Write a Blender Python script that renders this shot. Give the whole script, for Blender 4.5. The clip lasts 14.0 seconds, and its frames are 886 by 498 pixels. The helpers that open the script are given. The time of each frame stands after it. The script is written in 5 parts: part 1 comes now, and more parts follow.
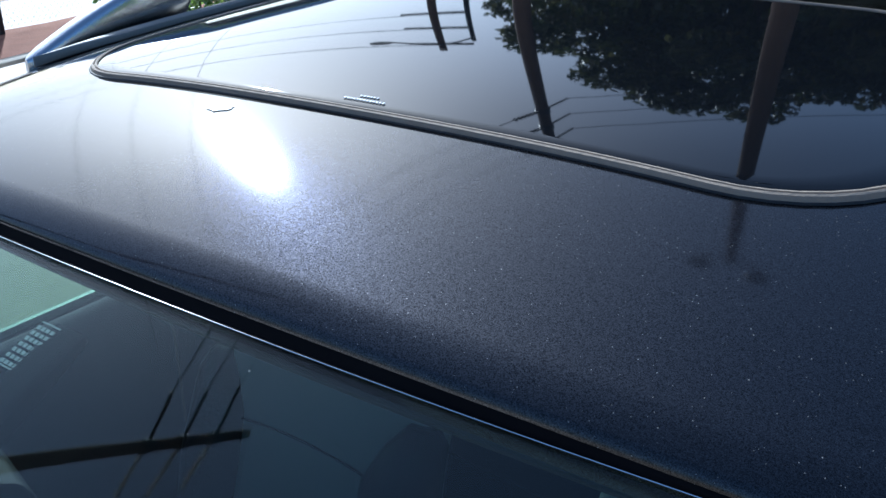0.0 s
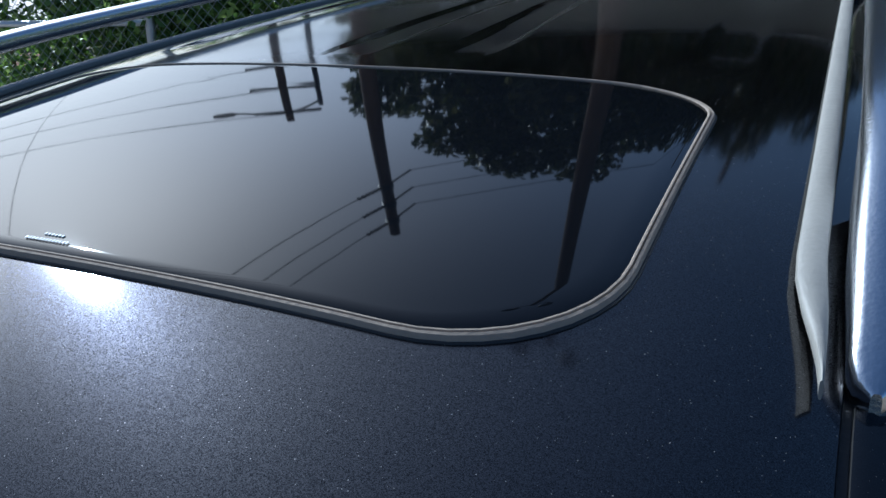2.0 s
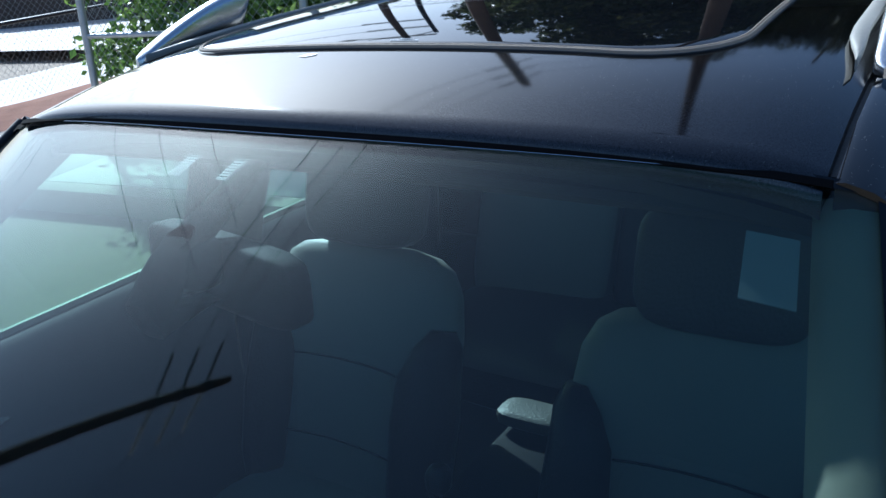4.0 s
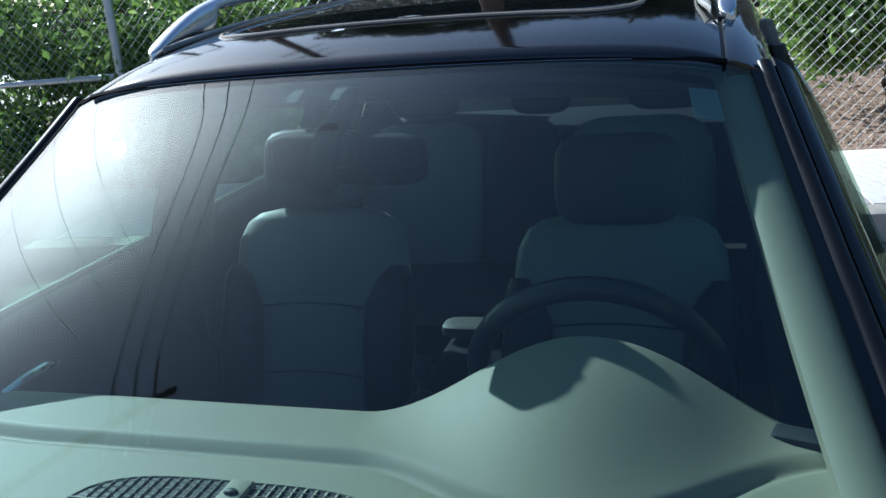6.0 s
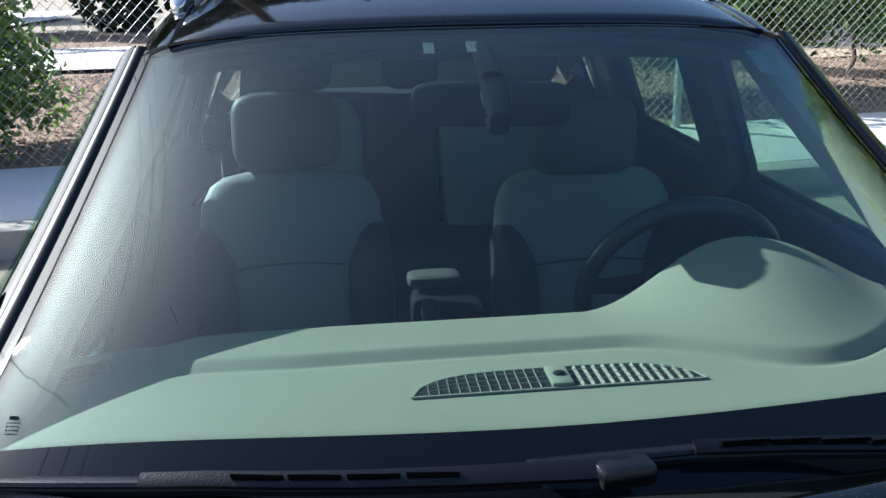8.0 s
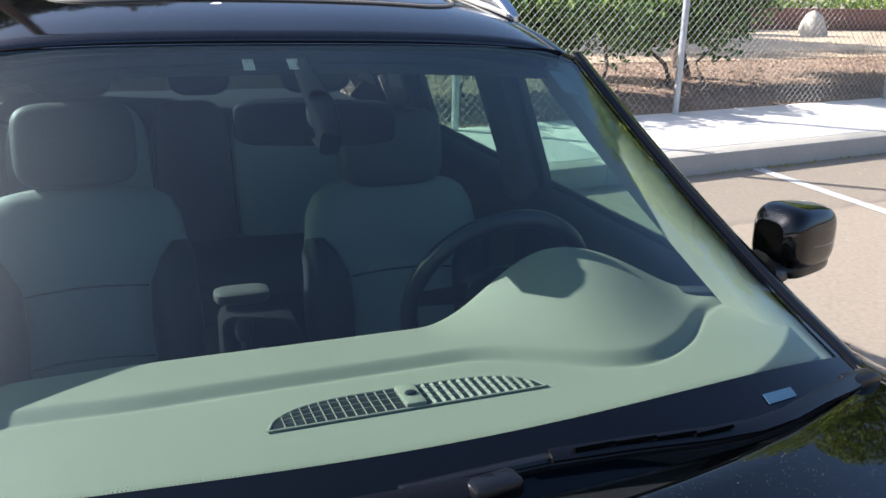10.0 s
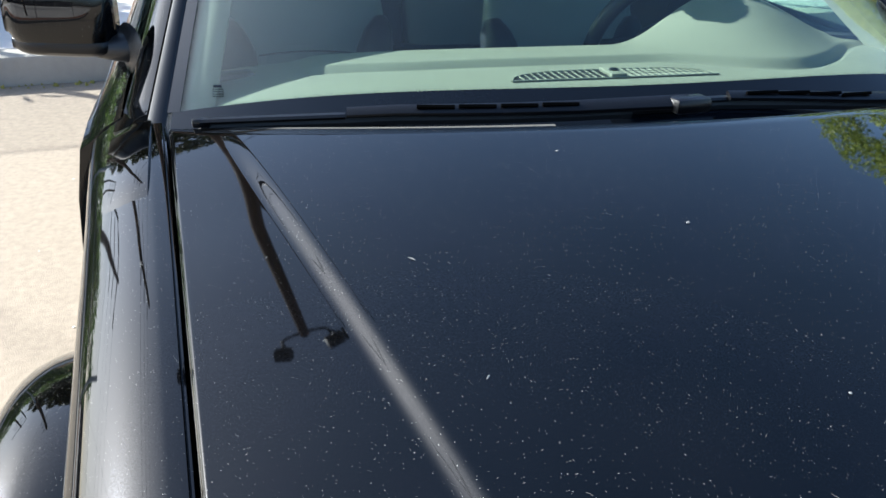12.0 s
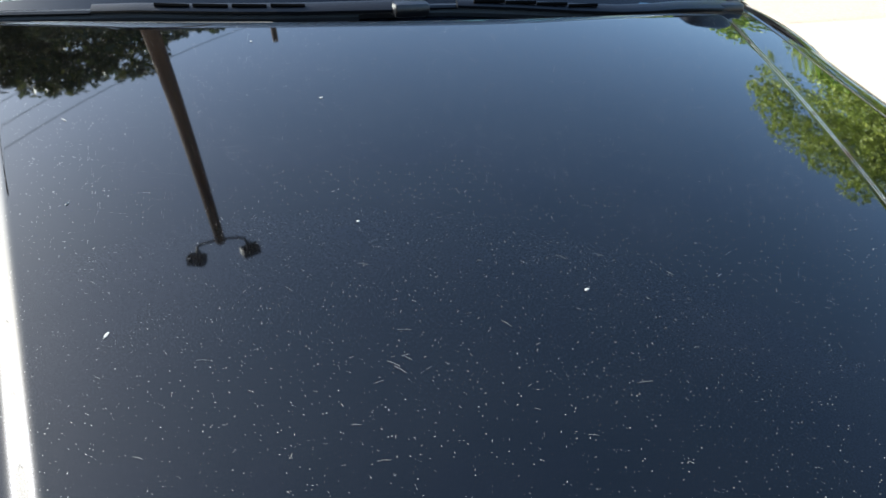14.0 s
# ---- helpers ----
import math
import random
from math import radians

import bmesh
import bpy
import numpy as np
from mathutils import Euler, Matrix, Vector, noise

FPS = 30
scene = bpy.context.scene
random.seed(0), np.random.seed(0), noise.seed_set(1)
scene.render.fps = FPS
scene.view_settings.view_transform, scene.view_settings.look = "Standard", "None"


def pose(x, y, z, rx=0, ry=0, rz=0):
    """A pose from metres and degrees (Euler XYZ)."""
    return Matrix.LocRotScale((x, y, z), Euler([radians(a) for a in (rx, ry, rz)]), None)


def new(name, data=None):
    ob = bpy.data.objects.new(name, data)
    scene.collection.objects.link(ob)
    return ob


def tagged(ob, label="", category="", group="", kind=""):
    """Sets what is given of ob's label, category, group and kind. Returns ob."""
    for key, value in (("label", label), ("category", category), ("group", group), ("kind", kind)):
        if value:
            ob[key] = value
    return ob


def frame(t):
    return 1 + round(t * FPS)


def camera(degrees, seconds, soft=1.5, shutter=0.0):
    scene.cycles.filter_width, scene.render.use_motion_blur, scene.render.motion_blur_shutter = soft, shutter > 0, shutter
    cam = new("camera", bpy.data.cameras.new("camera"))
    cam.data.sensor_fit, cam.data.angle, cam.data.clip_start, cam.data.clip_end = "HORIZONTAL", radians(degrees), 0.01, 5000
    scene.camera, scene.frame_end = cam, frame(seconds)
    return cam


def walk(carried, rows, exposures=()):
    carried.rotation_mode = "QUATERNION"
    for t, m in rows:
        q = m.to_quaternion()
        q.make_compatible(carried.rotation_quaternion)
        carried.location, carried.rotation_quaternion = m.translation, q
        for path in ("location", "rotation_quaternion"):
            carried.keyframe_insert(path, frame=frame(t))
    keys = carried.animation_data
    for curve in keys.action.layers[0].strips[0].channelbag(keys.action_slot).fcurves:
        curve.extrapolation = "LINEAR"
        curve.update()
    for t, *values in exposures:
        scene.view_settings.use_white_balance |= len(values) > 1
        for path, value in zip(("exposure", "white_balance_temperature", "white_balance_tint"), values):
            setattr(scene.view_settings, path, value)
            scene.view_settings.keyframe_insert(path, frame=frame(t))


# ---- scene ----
cam = camera(55.6, 14.0)
walk(cam, [
    (0, pose(0.453, 0.444, 1.663, 67.47, -0.19, 34.98)),
    (0.5, pose(0.386, 0.436, 1.680, 67.64, -0.09, 38.66)),
    (1, pose(0.402, 0.441, 1.685, 67.44, 0.03, 37.78)),
    (1.5, pose(0.494, 0.519, 1.708, 67.64, 1.15, 30.30)),
    (2, pose(0.523, 0.565, 1.715, 69.22, 1.87, 24.78)),
    (2.5, pose(0.505, 0.519, 1.677, 69.65, 1.94, 28.51)),
    (3, pose(0.552, 0.356, 1.666, 70.30, 1.94, 32.29)),
    (3.5, pose(0.632, 0.162, 1.661, 70.54, 1.58, 33.82)),
    (4, pose(0.641, 0.055, 1.598, 71.42, 3.22, 31.90)),
    (4.2, pose(0.639, 0.015, 1.583, 71.75, 3.98, 30.49)),
    (6.3, pose(0.413, -0.635, 1.513, 73.98, 4.05, 11.82)),
    (6.5, pose(0.332, -0.686, 1.514, 73.54, 3.85, 8.93)),
    (7, pose(0.072, -0.802, 1.507, 73.48, 2.46, 1.62)),
    (7.2, pose(-0.016, -0.821, 1.499, 73.46, 2.06, -0.39)),
    (9.3, pose(-0.326, -0.762, 1.532, 71.60, -0.24, -16.76)),
    (9.5, pose(-0.308, -0.772, 1.538, 71.88, -0.45, -18.85)),
    (10, pose(-0.328, -0.776, 1.535, 72.75, -1.36, -21.69)),
    (10.5, pose(-0.420, -0.837, 1.520, 72.55, -0.88, -19.98)),
    (11, pose(-0.509, -0.954, 1.439, 70.33, -0.40, -14.51)),
    (11.5, pose(-0.591, -1.049, 1.397, 67.45, -0.25, -12.79)),
    (12, pose(-0.641, -1.158, 1.346, 65.11, -1.48, -14.50)),
    (12.5, pose(-0.611, -1.318, 1.310, 62.87, -2.21, -13.12)),
    (13, pose(-0.528, -1.462, 1.312, 60.87, -2.05, -11.96)),
    (13.5, pose(-0.401, -1.517, 1.335, 61.22, -1.63, -12.74)),
    (14, pose(-0.262, -1.439, 1.329, 61.91, -2.27, -13.49)),
], exposures=[(0, 0.48, 5000, 3), (0.5, 0.0, 5000, 3), (1.0, -0.12, 5000, 3), (2.0, -0.02, 5000, 3), (2.5, 0.5, 5000, 3), (3.0, 0.62, 5020, 2), (3.5, 0.40, 4960, 3), (4.2, 0.36, 4960, 2), (6.3, 0.40, 5200, 2), (7.2, 0.75, 5200, 0), (9.3, 1.2, 6100, 14), (10.5, 1.24, 5850, 9), (11.0, 1.25, 5850, 7), (11.5, 1.28, 5900, 5), (12, 1.54, 5750, 4), (12.5, 1.70, 5880, 4), (13, 1.84, 5950, 4), (14, 2.2, 6050, 2)])

# ---- light ----
SUN_AZ, SUN_EL = radians(58.0), radians(31.8)          # azimuth to the left of +y
sun_way = Vector((-math.sin(SUN_AZ) * math.cos(SUN_EL), math.cos(SUN_AZ) * math.cos(SUN_EL), math.sin(SUN_EL)))
world = bpy.data.worlds.new("sky")
scene.world = world
world.use_nodes = True
wn = world.node_tree.nodes
sky = wn.new("ShaderNodeTexSky")
sky.sky_type, sky.sun_disc = "NISHITA", False
sky.sun_elevation, sky.sun_rotation = SUN_EL, radians(360 - 58)
sky.air_density, sky.dust_density, sky.ozone_density = 0.95, 3.2, 2.9
wn["Background"].inputs["Strength"].default_value = 0.118
world.node_tree.links.new(sky.outputs[0], wn["Background"].inputs[0])
sun = new("sun", bpy.data.lights.new("sun", "SUN"))
sun.data.energy, sun.data.angle, sun.data.color = 6.0, radians(0.55), (1.0, 0.95, 0.87)
sun.rotation_euler = sun_way.to_track_quat("Z", "Y").to_euler()


# ---- materials ----
def mat(name, color, rough=0.6, metal=0.0, spec=0.5, var=0.25, scale=20.0, bump=0.0, bscale=60.0, coat=0.0, coat_rough=0.03, second=None, coords="Object"):
    """A surface whose colour drifts at two scales, with fine relief."""
    m = bpy.data.materials.new(name)
    m.use_nodes = True
    nt = m.node_tree
    N, L = nt.nodes, nt.links
    b = N["Principled BSDF"]
    tc = N.new("ShaderNodeTexCoord")
    n1, n2 = N.new("ShaderNodeTexNoise"), N.new("ShaderNodeTexNoise")
    n1.inputs["Scale"].default_value, n1.inputs["Detail"].default_value = scale, 6
    n2.inputs["Scale"].default_value, n2.inputs["Detail"].default_value = scale * 9, 4
    L.new(tc.outputs[coords], n1.inputs[0]), L.new(tc.outputs[coords], n2.inputs[0])
    mix = N.new("ShaderNodeMix")
    mix.data_type = "RGBA"
    c2 = second or tuple(c * (1 - var) for c in color)
    mix.inputs["A"].default_value, mix.inputs["B"].default_value = (*color, 1), (*c2, 1)
    ad = N.new("ShaderNodeMath")
    ad.operation = "MULTIPLY_ADD"
    ad.inputs[1].default_value, ad.inputs[2].default_value = 0.45, -0.08
    L.new(n2.outputs[0], ad.inputs[0])
    a2 = N.new("ShaderNodeMath")
    a2.operation, a2.use_clamp = "MULTIPLY_ADD", True
    a2.inputs[1].default_value = 0.7
    L.new(n1.outputs[0], a2.inputs[0]), L.new(ad.outputs[0], a2.inputs[2])
    L.new(a2.outputs[0], mix.inputs["Factor"]), L.new(mix.outputs["Result"], b.inputs["Base Color"])
    b.inputs["Roughness"].default_value, b.inputs["Metallic"].default_value = rough, metal
    b.inputs["Specular IOR Level"].default_value = spec
    b.inputs["Coat Weight"].default_value, b.inputs["Coat Roughness"].default_value = coat, coat_rough
    if bump:
        n3, bp = N.new("ShaderNodeTexNoise"), N.new("ShaderNodeBump")
        n3.inputs["Scale"].default_value, n3.inputs["Detail"].default_value = bscale, 5
        L.new(tc.outputs[coords], n3.inputs[0]), L.new(n3.outputs[0], bp.inputs["Height"])
        bp.inputs["Strength"].default_value, bp.inputs["Distance"].default_value = bump, 0.01
        L.new(bp.outputs[0], b.inputs["Normal"])
    return m


def paint_mat(name, dust=1.0, coat_rough=0.03, flake=1.15, flake_rough=0.36, haze=0.004, ior=1.68, grain=560):
    """Black metallic car paint under clear coat, with settled dust specks and faint water marks."""
    m = bpy.data.materials.new(name)
    m.use_nodes = True
    nt = m.node_tree
    N, L = nt.nodes, nt.links
    b = N["Principled BSDF"]
    tc = N.new("ShaderNodeTexCoord")
    fl = N.new("ShaderNodeTexVoronoi")
    fl.inputs["Scale"].default_value = 2400
    L.new(tc.outputs["Object"], fl.inputs["Vector"])
    ramp = N.new("ShaderNodeValToRGB")
    ramp.color_ramp.elements[0].color, ramp.color_ramp.elements[1].color = (0.0022 * flake, 0.0022 * flake, 0.0025 * flake, 1), (0.026 * flake, 0.026 * flake, 0.028 * flake, 1)
    sep = N.new("ShaderNodeSeparateColor")
    L.new(fl.outputs["Color"], sep.inputs[0]), L.new(sep.outputs[0], ramp.inputs[0])
    # dust: sparse specks, thicker in cloudy patches
    v = N.new("ShaderNodeTexVoronoi")
    v.inputs["Scale"].default_value = grain
    L.new(tc.outputs["Object"], v.inputs["Vector"])
    sep2 = N.new("ShaderNodeSeparateColor")
    L.new(v.outputs["Color"], sep2.inputs[0])
    size = N.new("ShaderNodeMath")
    size.operation, size.inputs[1].default_value = "POWER", 7.5
    L.new(sep2.outputs[1], size.inputs[0])
    size2 = N.new("ShaderNodeMath")
    size2.operation, size2.inputs[1].default_value = "MULTIPLY", 0.19 * dust
    L.new(size.outputs[0], size2.inputs[0])
    hit = N.new("ShaderNodeMath")
    hit.operation = "LESS_THAN"
    L.new(v.outputs["Distance"], hit.inputs[0]), L.new(size2.outputs[0], hit.inputs[1])
    cloud = N.new("ShaderNodeTexNoise")
    cloud.inputs["Scale"].default_value, cloud.inputs["Detail"].default_value = 7.0, 8
    L.new(tc.outputs["Object"], cloud.inputs[0])
    film = N.new("ShaderNodeMapRange")
    film.inputs["From Min"].default_value, film.inputs["From Max"].default_value = 0.35, 0.75
    film.inputs["To Min"].default_value, film.inputs["To Max"].default_value = 0.25 * haze, 1.3 * haze
    L.new(cloud.outputs[0], film.inputs["Value"])
    add = N.new("ShaderNodeMath")
    add.operation, add.use_clamp = "MAXIMUM", True
    dim = N.new("ShaderNodeMath")
    dim.operation, dim.inputs[1].default_value = "MULTIPLY", 0.6
    L.new(hit.outputs[0], dim.inputs[0])
    L.new(dim.outputs[0], add.inputs[0]), L.new(film.outputs[0], add.inputs[1])
    L.new(ramp.outputs[0], b.inputs["Base Color"])
    b.inputs["Metallic"].default_value, b.inputs["Roughness"].default_value = 1.0, flake_rough
    b.inputs["Specular Tint"].default_value = (0.10, 0.11, 0.14, 1)
    b.inputs["Coat Weight"].default_value, b.inputs["Coat Roughness"].default_value, b.inputs["Coat IOR"].default_value = 1.0, coat_rough, ior
    d = N.new("ShaderNodeBsdfDiffuse")
    d.inputs["Color"].default_value = (0.55, 0.53, 0.5, 1)
    ms = N.new("ShaderNodeMixShader")
    L.new(add.outputs[0], ms.inputs[0]), L.new(b.outputs[0], ms.inputs[1]), L.new(d.outputs[0], ms.inputs[2])
    L.new(ms.outputs[0], N["Material Output"].inputs[0])
    return m


def glass_mat(name, tint, haze=0.02, gloss_rough=0.0, strength=1.0, unwiped=0.0):
    """Thin tinted glass: sees straight through, mirrors by Fresnel, and carries a little dust."""
    m = bpy.data.materials.new(name)
    m.use_nodes = True
    nt = m.node_tree
    N, L = nt.nodes, nt.links
    N.remove(N["Principled BSDF"])
    tr, gl, di = N.new("ShaderNodeBsdfTransparent"), N.new("ShaderNodeBsdfGlossy"), N.new("ShaderNodeBsdfDiffuse")
    tr.inputs[0].default_value = (*tint, 1)
    gl.inputs["Roughness"].default_value = gloss_rough
    gl.inputs["Color"].default_value = (strength, strength, strength, 1)
    di.inputs[0].default_value = (0.5, 0.52, 0.5, 1)
    lw, p5, fr = N.new("ShaderNodeLayerWeight"), N.new("ShaderNodeMath"), N.new("ShaderNodeMath")
    lw.inputs["Blend"].default_value = 0.5
    p5.operation, p5.inputs[1].default_value = "POWER", 5.0
    fr.operation, fr.use_clamp = "MULTIPLY_ADD", True
    fr.inputs[1].default_value, fr.inputs[2].default_value = 0.95, 0.042
    L.new(lw.outputs["Facing"], p5.inputs[0]), L.new(p5.outputs[0], fr.inputs[0])
    m1, m2 = N.new("ShaderNodeMixShader"), N.new("ShaderNodeMixShader")
    L.new(fr.outputs[0], m1.inputs[0]), L.new(tr.outputs[0], m1.inputs[1]), L.new(gl.outputs[0], m1.inputs[2])
    tc, cl, mr = N.new("ShaderNodeTexCoord"), N.new("ShaderNodeTexNoise"), N.new("ShaderNodeMapRange")
    cl.inputs["Scale"].default_value, cl.inputs["Detail"].default_value = 5.0, 8
    L.new(tc.outputs["Object"], cl.inputs[0]), L.new(cl.outputs[0], mr.inputs["Value"])
    mr.inputs["From Min"].default_value, mr.inputs["From Max"].default_value = 0.3, 0.8
    mr.inputs["To Min"].default_value, mr.inputs["To Max"].default_value = 0.0, haze
    v, lt = N.new("ShaderNodeTexVoronoi"), N.new("ShaderNodeMath")
    v.inputs["Scale"].default_value = 38
    sp, pw, mu = N.new("ShaderNodeSeparateColor"), N.new("ShaderNodeMath"), N.new("ShaderNodeMath")
    pw.operation, pw.inputs[1].default_value = "POWER", 8.0
    mu.operation, mu.inputs[1].default_value = "MULTIPLY", 0.034
    lt.operation = "LESS_THAN"
    L.new(tc.outputs["Object"], v.inputs["Vector"]), L.new(v.outputs["Color"], sp.inputs[0]), L.new(sp.outputs[1], pw.inputs[0])
    L.new(pw.outputs[0], mu.inputs[0]), L.new(v.outputs["Distance"], lt.inputs[0]), L.new(mu.outputs[0], lt.inputs[1])
    hf, mx = N.new("ShaderNodeMath"), N.new("ShaderNodeMath")
    hf.operation, hf.inputs[1].default_value = "MULTIPLY", 0.5 if haze else 0.0
    mx.operation = "MAXIMUM"
    L.new(lt.outputs[0], hf.inputs[0]), L.new(hf.outputs[0], mx.inputs[0]), L.new(mr.outputs[0], mx.inputs[1])
    if unwiped:
        sx, ur, um, ua = N.new("ShaderNodeSeparateXYZ"), N.new("ShaderNodeMapRange"), N.new("ShaderNodeMath"), N.new("ShaderNodeMath")
        sm = N.new("ShaderNodeTexNoise")
        sm.inputs["Scale"].default_value, sm.inputs["Detail"].default_value, sm.inputs["Distortion"].default_value = 3.5, 5, 1.2
        L.new(tc.outputs["Object"], sx.inputs[0]), L.new(tc.outputs["Object"], sm.inputs[0]), L.new(sx.outputs[0], ur.inputs["Value"])
        ur.inputs["From Min"].default_value, ur.inputs["From Max"].default_value = -0.30, -0.66
        ur.inputs["To Min"].default_value, ur.inputs["To Max"].default_value = 0.0, unwiped
        um.operation, ua.operation = "MULTIPLY", "ADD"
        L.new(ur.outputs[0], um.inputs[0]), L.new(sm.outputs[0], um.inputs[1])
        L.new(um.outputs[0], ua.inputs[0]), L.new(mx.outputs[0], ua.inputs[1])
        mx = ua
    L.new(mx.outputs[0], m2.inputs[0]), L.new(m1.outputs[0], m2.inputs[1]), L.new(di.outputs[0], m2.inputs[2])
    L.new(m2.outputs[0], N["Material Output"].inputs[0])
    return m


def leaf_mat(name, a, b2, c):
    m = bpy.data.materials.new(name)
    m.use_nodes = True
    nt = m.node_tree
    N, L = nt.nodes, nt.links
    b = N["Principled BSDF"]
    g, r = N.new("ShaderNodeNewGeometry"), N.new("ShaderNodeValToRGB")
    L.new(g.outputs["Random Per Island"], r.inputs[0])
    r.color_ramp.elements[0].color, r.color_ramp.elements[1].color = (*a, 1), (*c, 1)
    e = r.color_ramp.elements.new(0.55)
    e.color = (*b2, 1)
    L.new(r.outputs[0], b.inputs["Base Color"])
    b.inputs["Roughness"].default_value = 0.45
    t, ms = N.new("ShaderNodeBsdfTranslucent"), N.new("ShaderNodeMixShader")
    L.new(r.outputs[0], t.inputs[0])
    ms.inputs[0].default_value = 0.42
    L.new(b.outputs[0], ms.inputs[1]), L.new(t.outputs[0], ms.inputs[2])
    L.new(ms.outputs[0], N["Material Output"].inputs[0])
    return m


PAINT = paint_mat("black_metallic_paint", dust=1.1, flake=0.36, flake_rough=0.28, haze=0.0016, ior=1.42, grain=640)
# Dusty roof; brighter flakes also put glare round the sun's glint into the paint.
ROOF_PAINT = paint_mat("dusty_roof_paint_with_glare", 1.0, 0.07, 2.7, 0.29, 0.003, 1.36)
GLASS = glass_mat("windshield_glass", (0.69, 0.79, 0.775), 0.0045, strength=0.76, unwiped=0.03)
REAR_GLASS = glass_mat("privacy_rear_glass", (0.20, 0.24, 0.23), 0.008)
SIDE_GLASS = glass_mat("side_glass", (0.82, 0.95, 0.85), 0.01)
ROOF_GLASS = mat("dark_sunroof_glass", (0.004, 0.005, 0.007), 0.03, 0, 0.19, 0.2, 6)
FRIT = mat("black_ceramic_band", (0.006, 0.008, 0.012), 0.03, 0, 0.22, 0.3, 15)
MATTE = mat("matte_black_strip", (0.008, 0.008, 0.009), 0.9, 0, 0.04, 0.3, 25)
RUBBER = mat("black_rubber", (0.018, 0.018, 0.019), 0.55, 0, 0.4, 0.35, 25, 0.1, 200)
BASE_GREY = mat("weathered_grey_plastic", (0.30, 0.285, 0.255), 0.6, 0, 0.4, 0.3, 20, 0.1, 150)
SEAL = mat("grey_weathered_seal", (0.37, 0.295, 0.225), 0.85, 0, 0.4, 0.4, 18, 0.15, 120)
PLASTIC = mat("black_grained_plastic", (0.016, 0.017, 0.019), 0.38, 0, 0.5, 0.3, 30, 0.12, 350)
DARK_TRIM = mat("dark_interior_trim", (0.026, 0.030, 0.036), 0.5, 0, 0.4, 0.3, 14, 0.1, 260)
ALU = mat("brushed_aluminium_rail", (0.62, 0.64, 0.67), 0.20, 1.0, 0.5, 0.2, 12, 0.05, 300)
CHROME = mat("bright_trim", (0.75, 0.75, 0.76), 0.12, 1.0, 0.5, 0.1, 10)
DASH = mat("pale_dash_vinyl", (0.285, 0.275, 0.205), 0.6, 0, 0.35, 0.20, 7, 0.05, 900)
WIPER = mat("satin_black_wiper_plastic", (0.004, 0.004, 0.005), 0.28, 0, 0.34, 0.3, 30, 0.1, 350)
MOULDING = mat("satin_black_moulding", (0.006, 0.006, 0.007), 0.30, 0, 0.30, 0.3, 25)
SLOT = mat("black_recess", (0.002, 0.002, 0.002), 0.95, 0, 0.02, 0.2, 40)
FOOT_GREY = mat("dark_grey_mount_plastic", (0.014, 0.015, 0.016), 0.7, 0, 0.0, 0.2, 30)
WHEEL_LEATHER = mat("worn_wheel_leather", (0.03, 0.034, 0.042), 0.3, 0, 0.6, 0.3, 12, 0.1, 200)
DUSTY = mat("dusty_grey_cowl_edge", (0.10, 0.095, 0.085), 0.8, 0, 0.2, 0.5, 30, 0.1, 200)
LEATHER = mat("beige_leather", (0.31, 0.31, 0.28), 0.55, 0, 0.35, 0.18, 9, 0.08, 160)
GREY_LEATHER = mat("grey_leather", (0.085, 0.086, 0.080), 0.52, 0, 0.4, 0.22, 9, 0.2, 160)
DARK_LEATHER = mat("dark_leather", (0.016, 0.019, 0.026), 0.45, 0, 0.45, 0.3, 10, 0.2, 160)
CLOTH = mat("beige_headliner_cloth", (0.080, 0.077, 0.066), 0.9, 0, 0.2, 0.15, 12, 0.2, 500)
STICKER = mat("pale_green_sticker", (0.23, 0.27, 0.26), 0.6, 0, 0.4, 0.15, 30)
BLUE_STICKER = mat("pale_blue_sticker", (0.06, 0.13, 0.20), 0.5, 0, 0.4, 0.15, 60)
WHITE_INK = mat("white_ink", (0.75, 0.77, 0.8), 0.6, 0, 0.4, 0.1, 60)
TYRE = mat("tyre_rubber", (0.02, 0.02, 0.02), 0.8, 0, 0.3, 0.3, 20, 0.2, 90)
LAMP = mat("headlight_lens", (0.72, 0.66, 0.52), 0.1, 0, 0.6, 0.2, 12, coat=1.0)
CONSOLE = mat("dark_console_plastic", (0.006, 0.007, 0.009), 0.7, 0, 0.12, 0.3, 14)
CARPET = mat("dark_carpet", (0.03, 0.03, 0.03), 0.95, 0, 0.1, 0.3, 30, 0.3, 300)
ASPHALT = mat("sun_bleached_asphalt", (0.40, 0.322, 0.240), 0.9, 0, 0.3, 0.45, 42, 0.4, 320, second=(0.18, 0.145, 0.108))
CONCRETE = mat("pale_concrete", (0.78, 0.71, 0.64), 0.88, 0, 0.3, 0.22, 2.5, 0.35, 60)
KERB = mat("kerb_concrete", (0.48, 0.43, 0.36), 0.88, 0, 0.3, 0.3, 3.0, 0.35, 50)
RED_MULCH = mat("red_brown_mulch", (0.30, 0.13, 0.08), 0.95, 0, 0.2, 0.45, 6, 0.8, 45)
LITTER = mat("bark_and_leaf_litter", (0.40, 0.27, 0.19), 0.95, 0, 0.2, 0.6, 5, 1.0, 30, second=(0.16, 0.105, 0.075))
CHIP = mat("wood_chips", (0.50, 0.36, 0.24), 0.9, 0, 0.2, 0.6, 4, 0.4, 60)
PALE_CHIP = mat("pale_stones", (0.72, 0.66, 0.58), 0.9, 0, 0.2, 0.3, 4, 0.4, 60)
DULL_CHIP = mat("dull_grey_chaff", (0.22, 0.215, 0.205), 0.9, 0, 0.2, 0.3, 40)
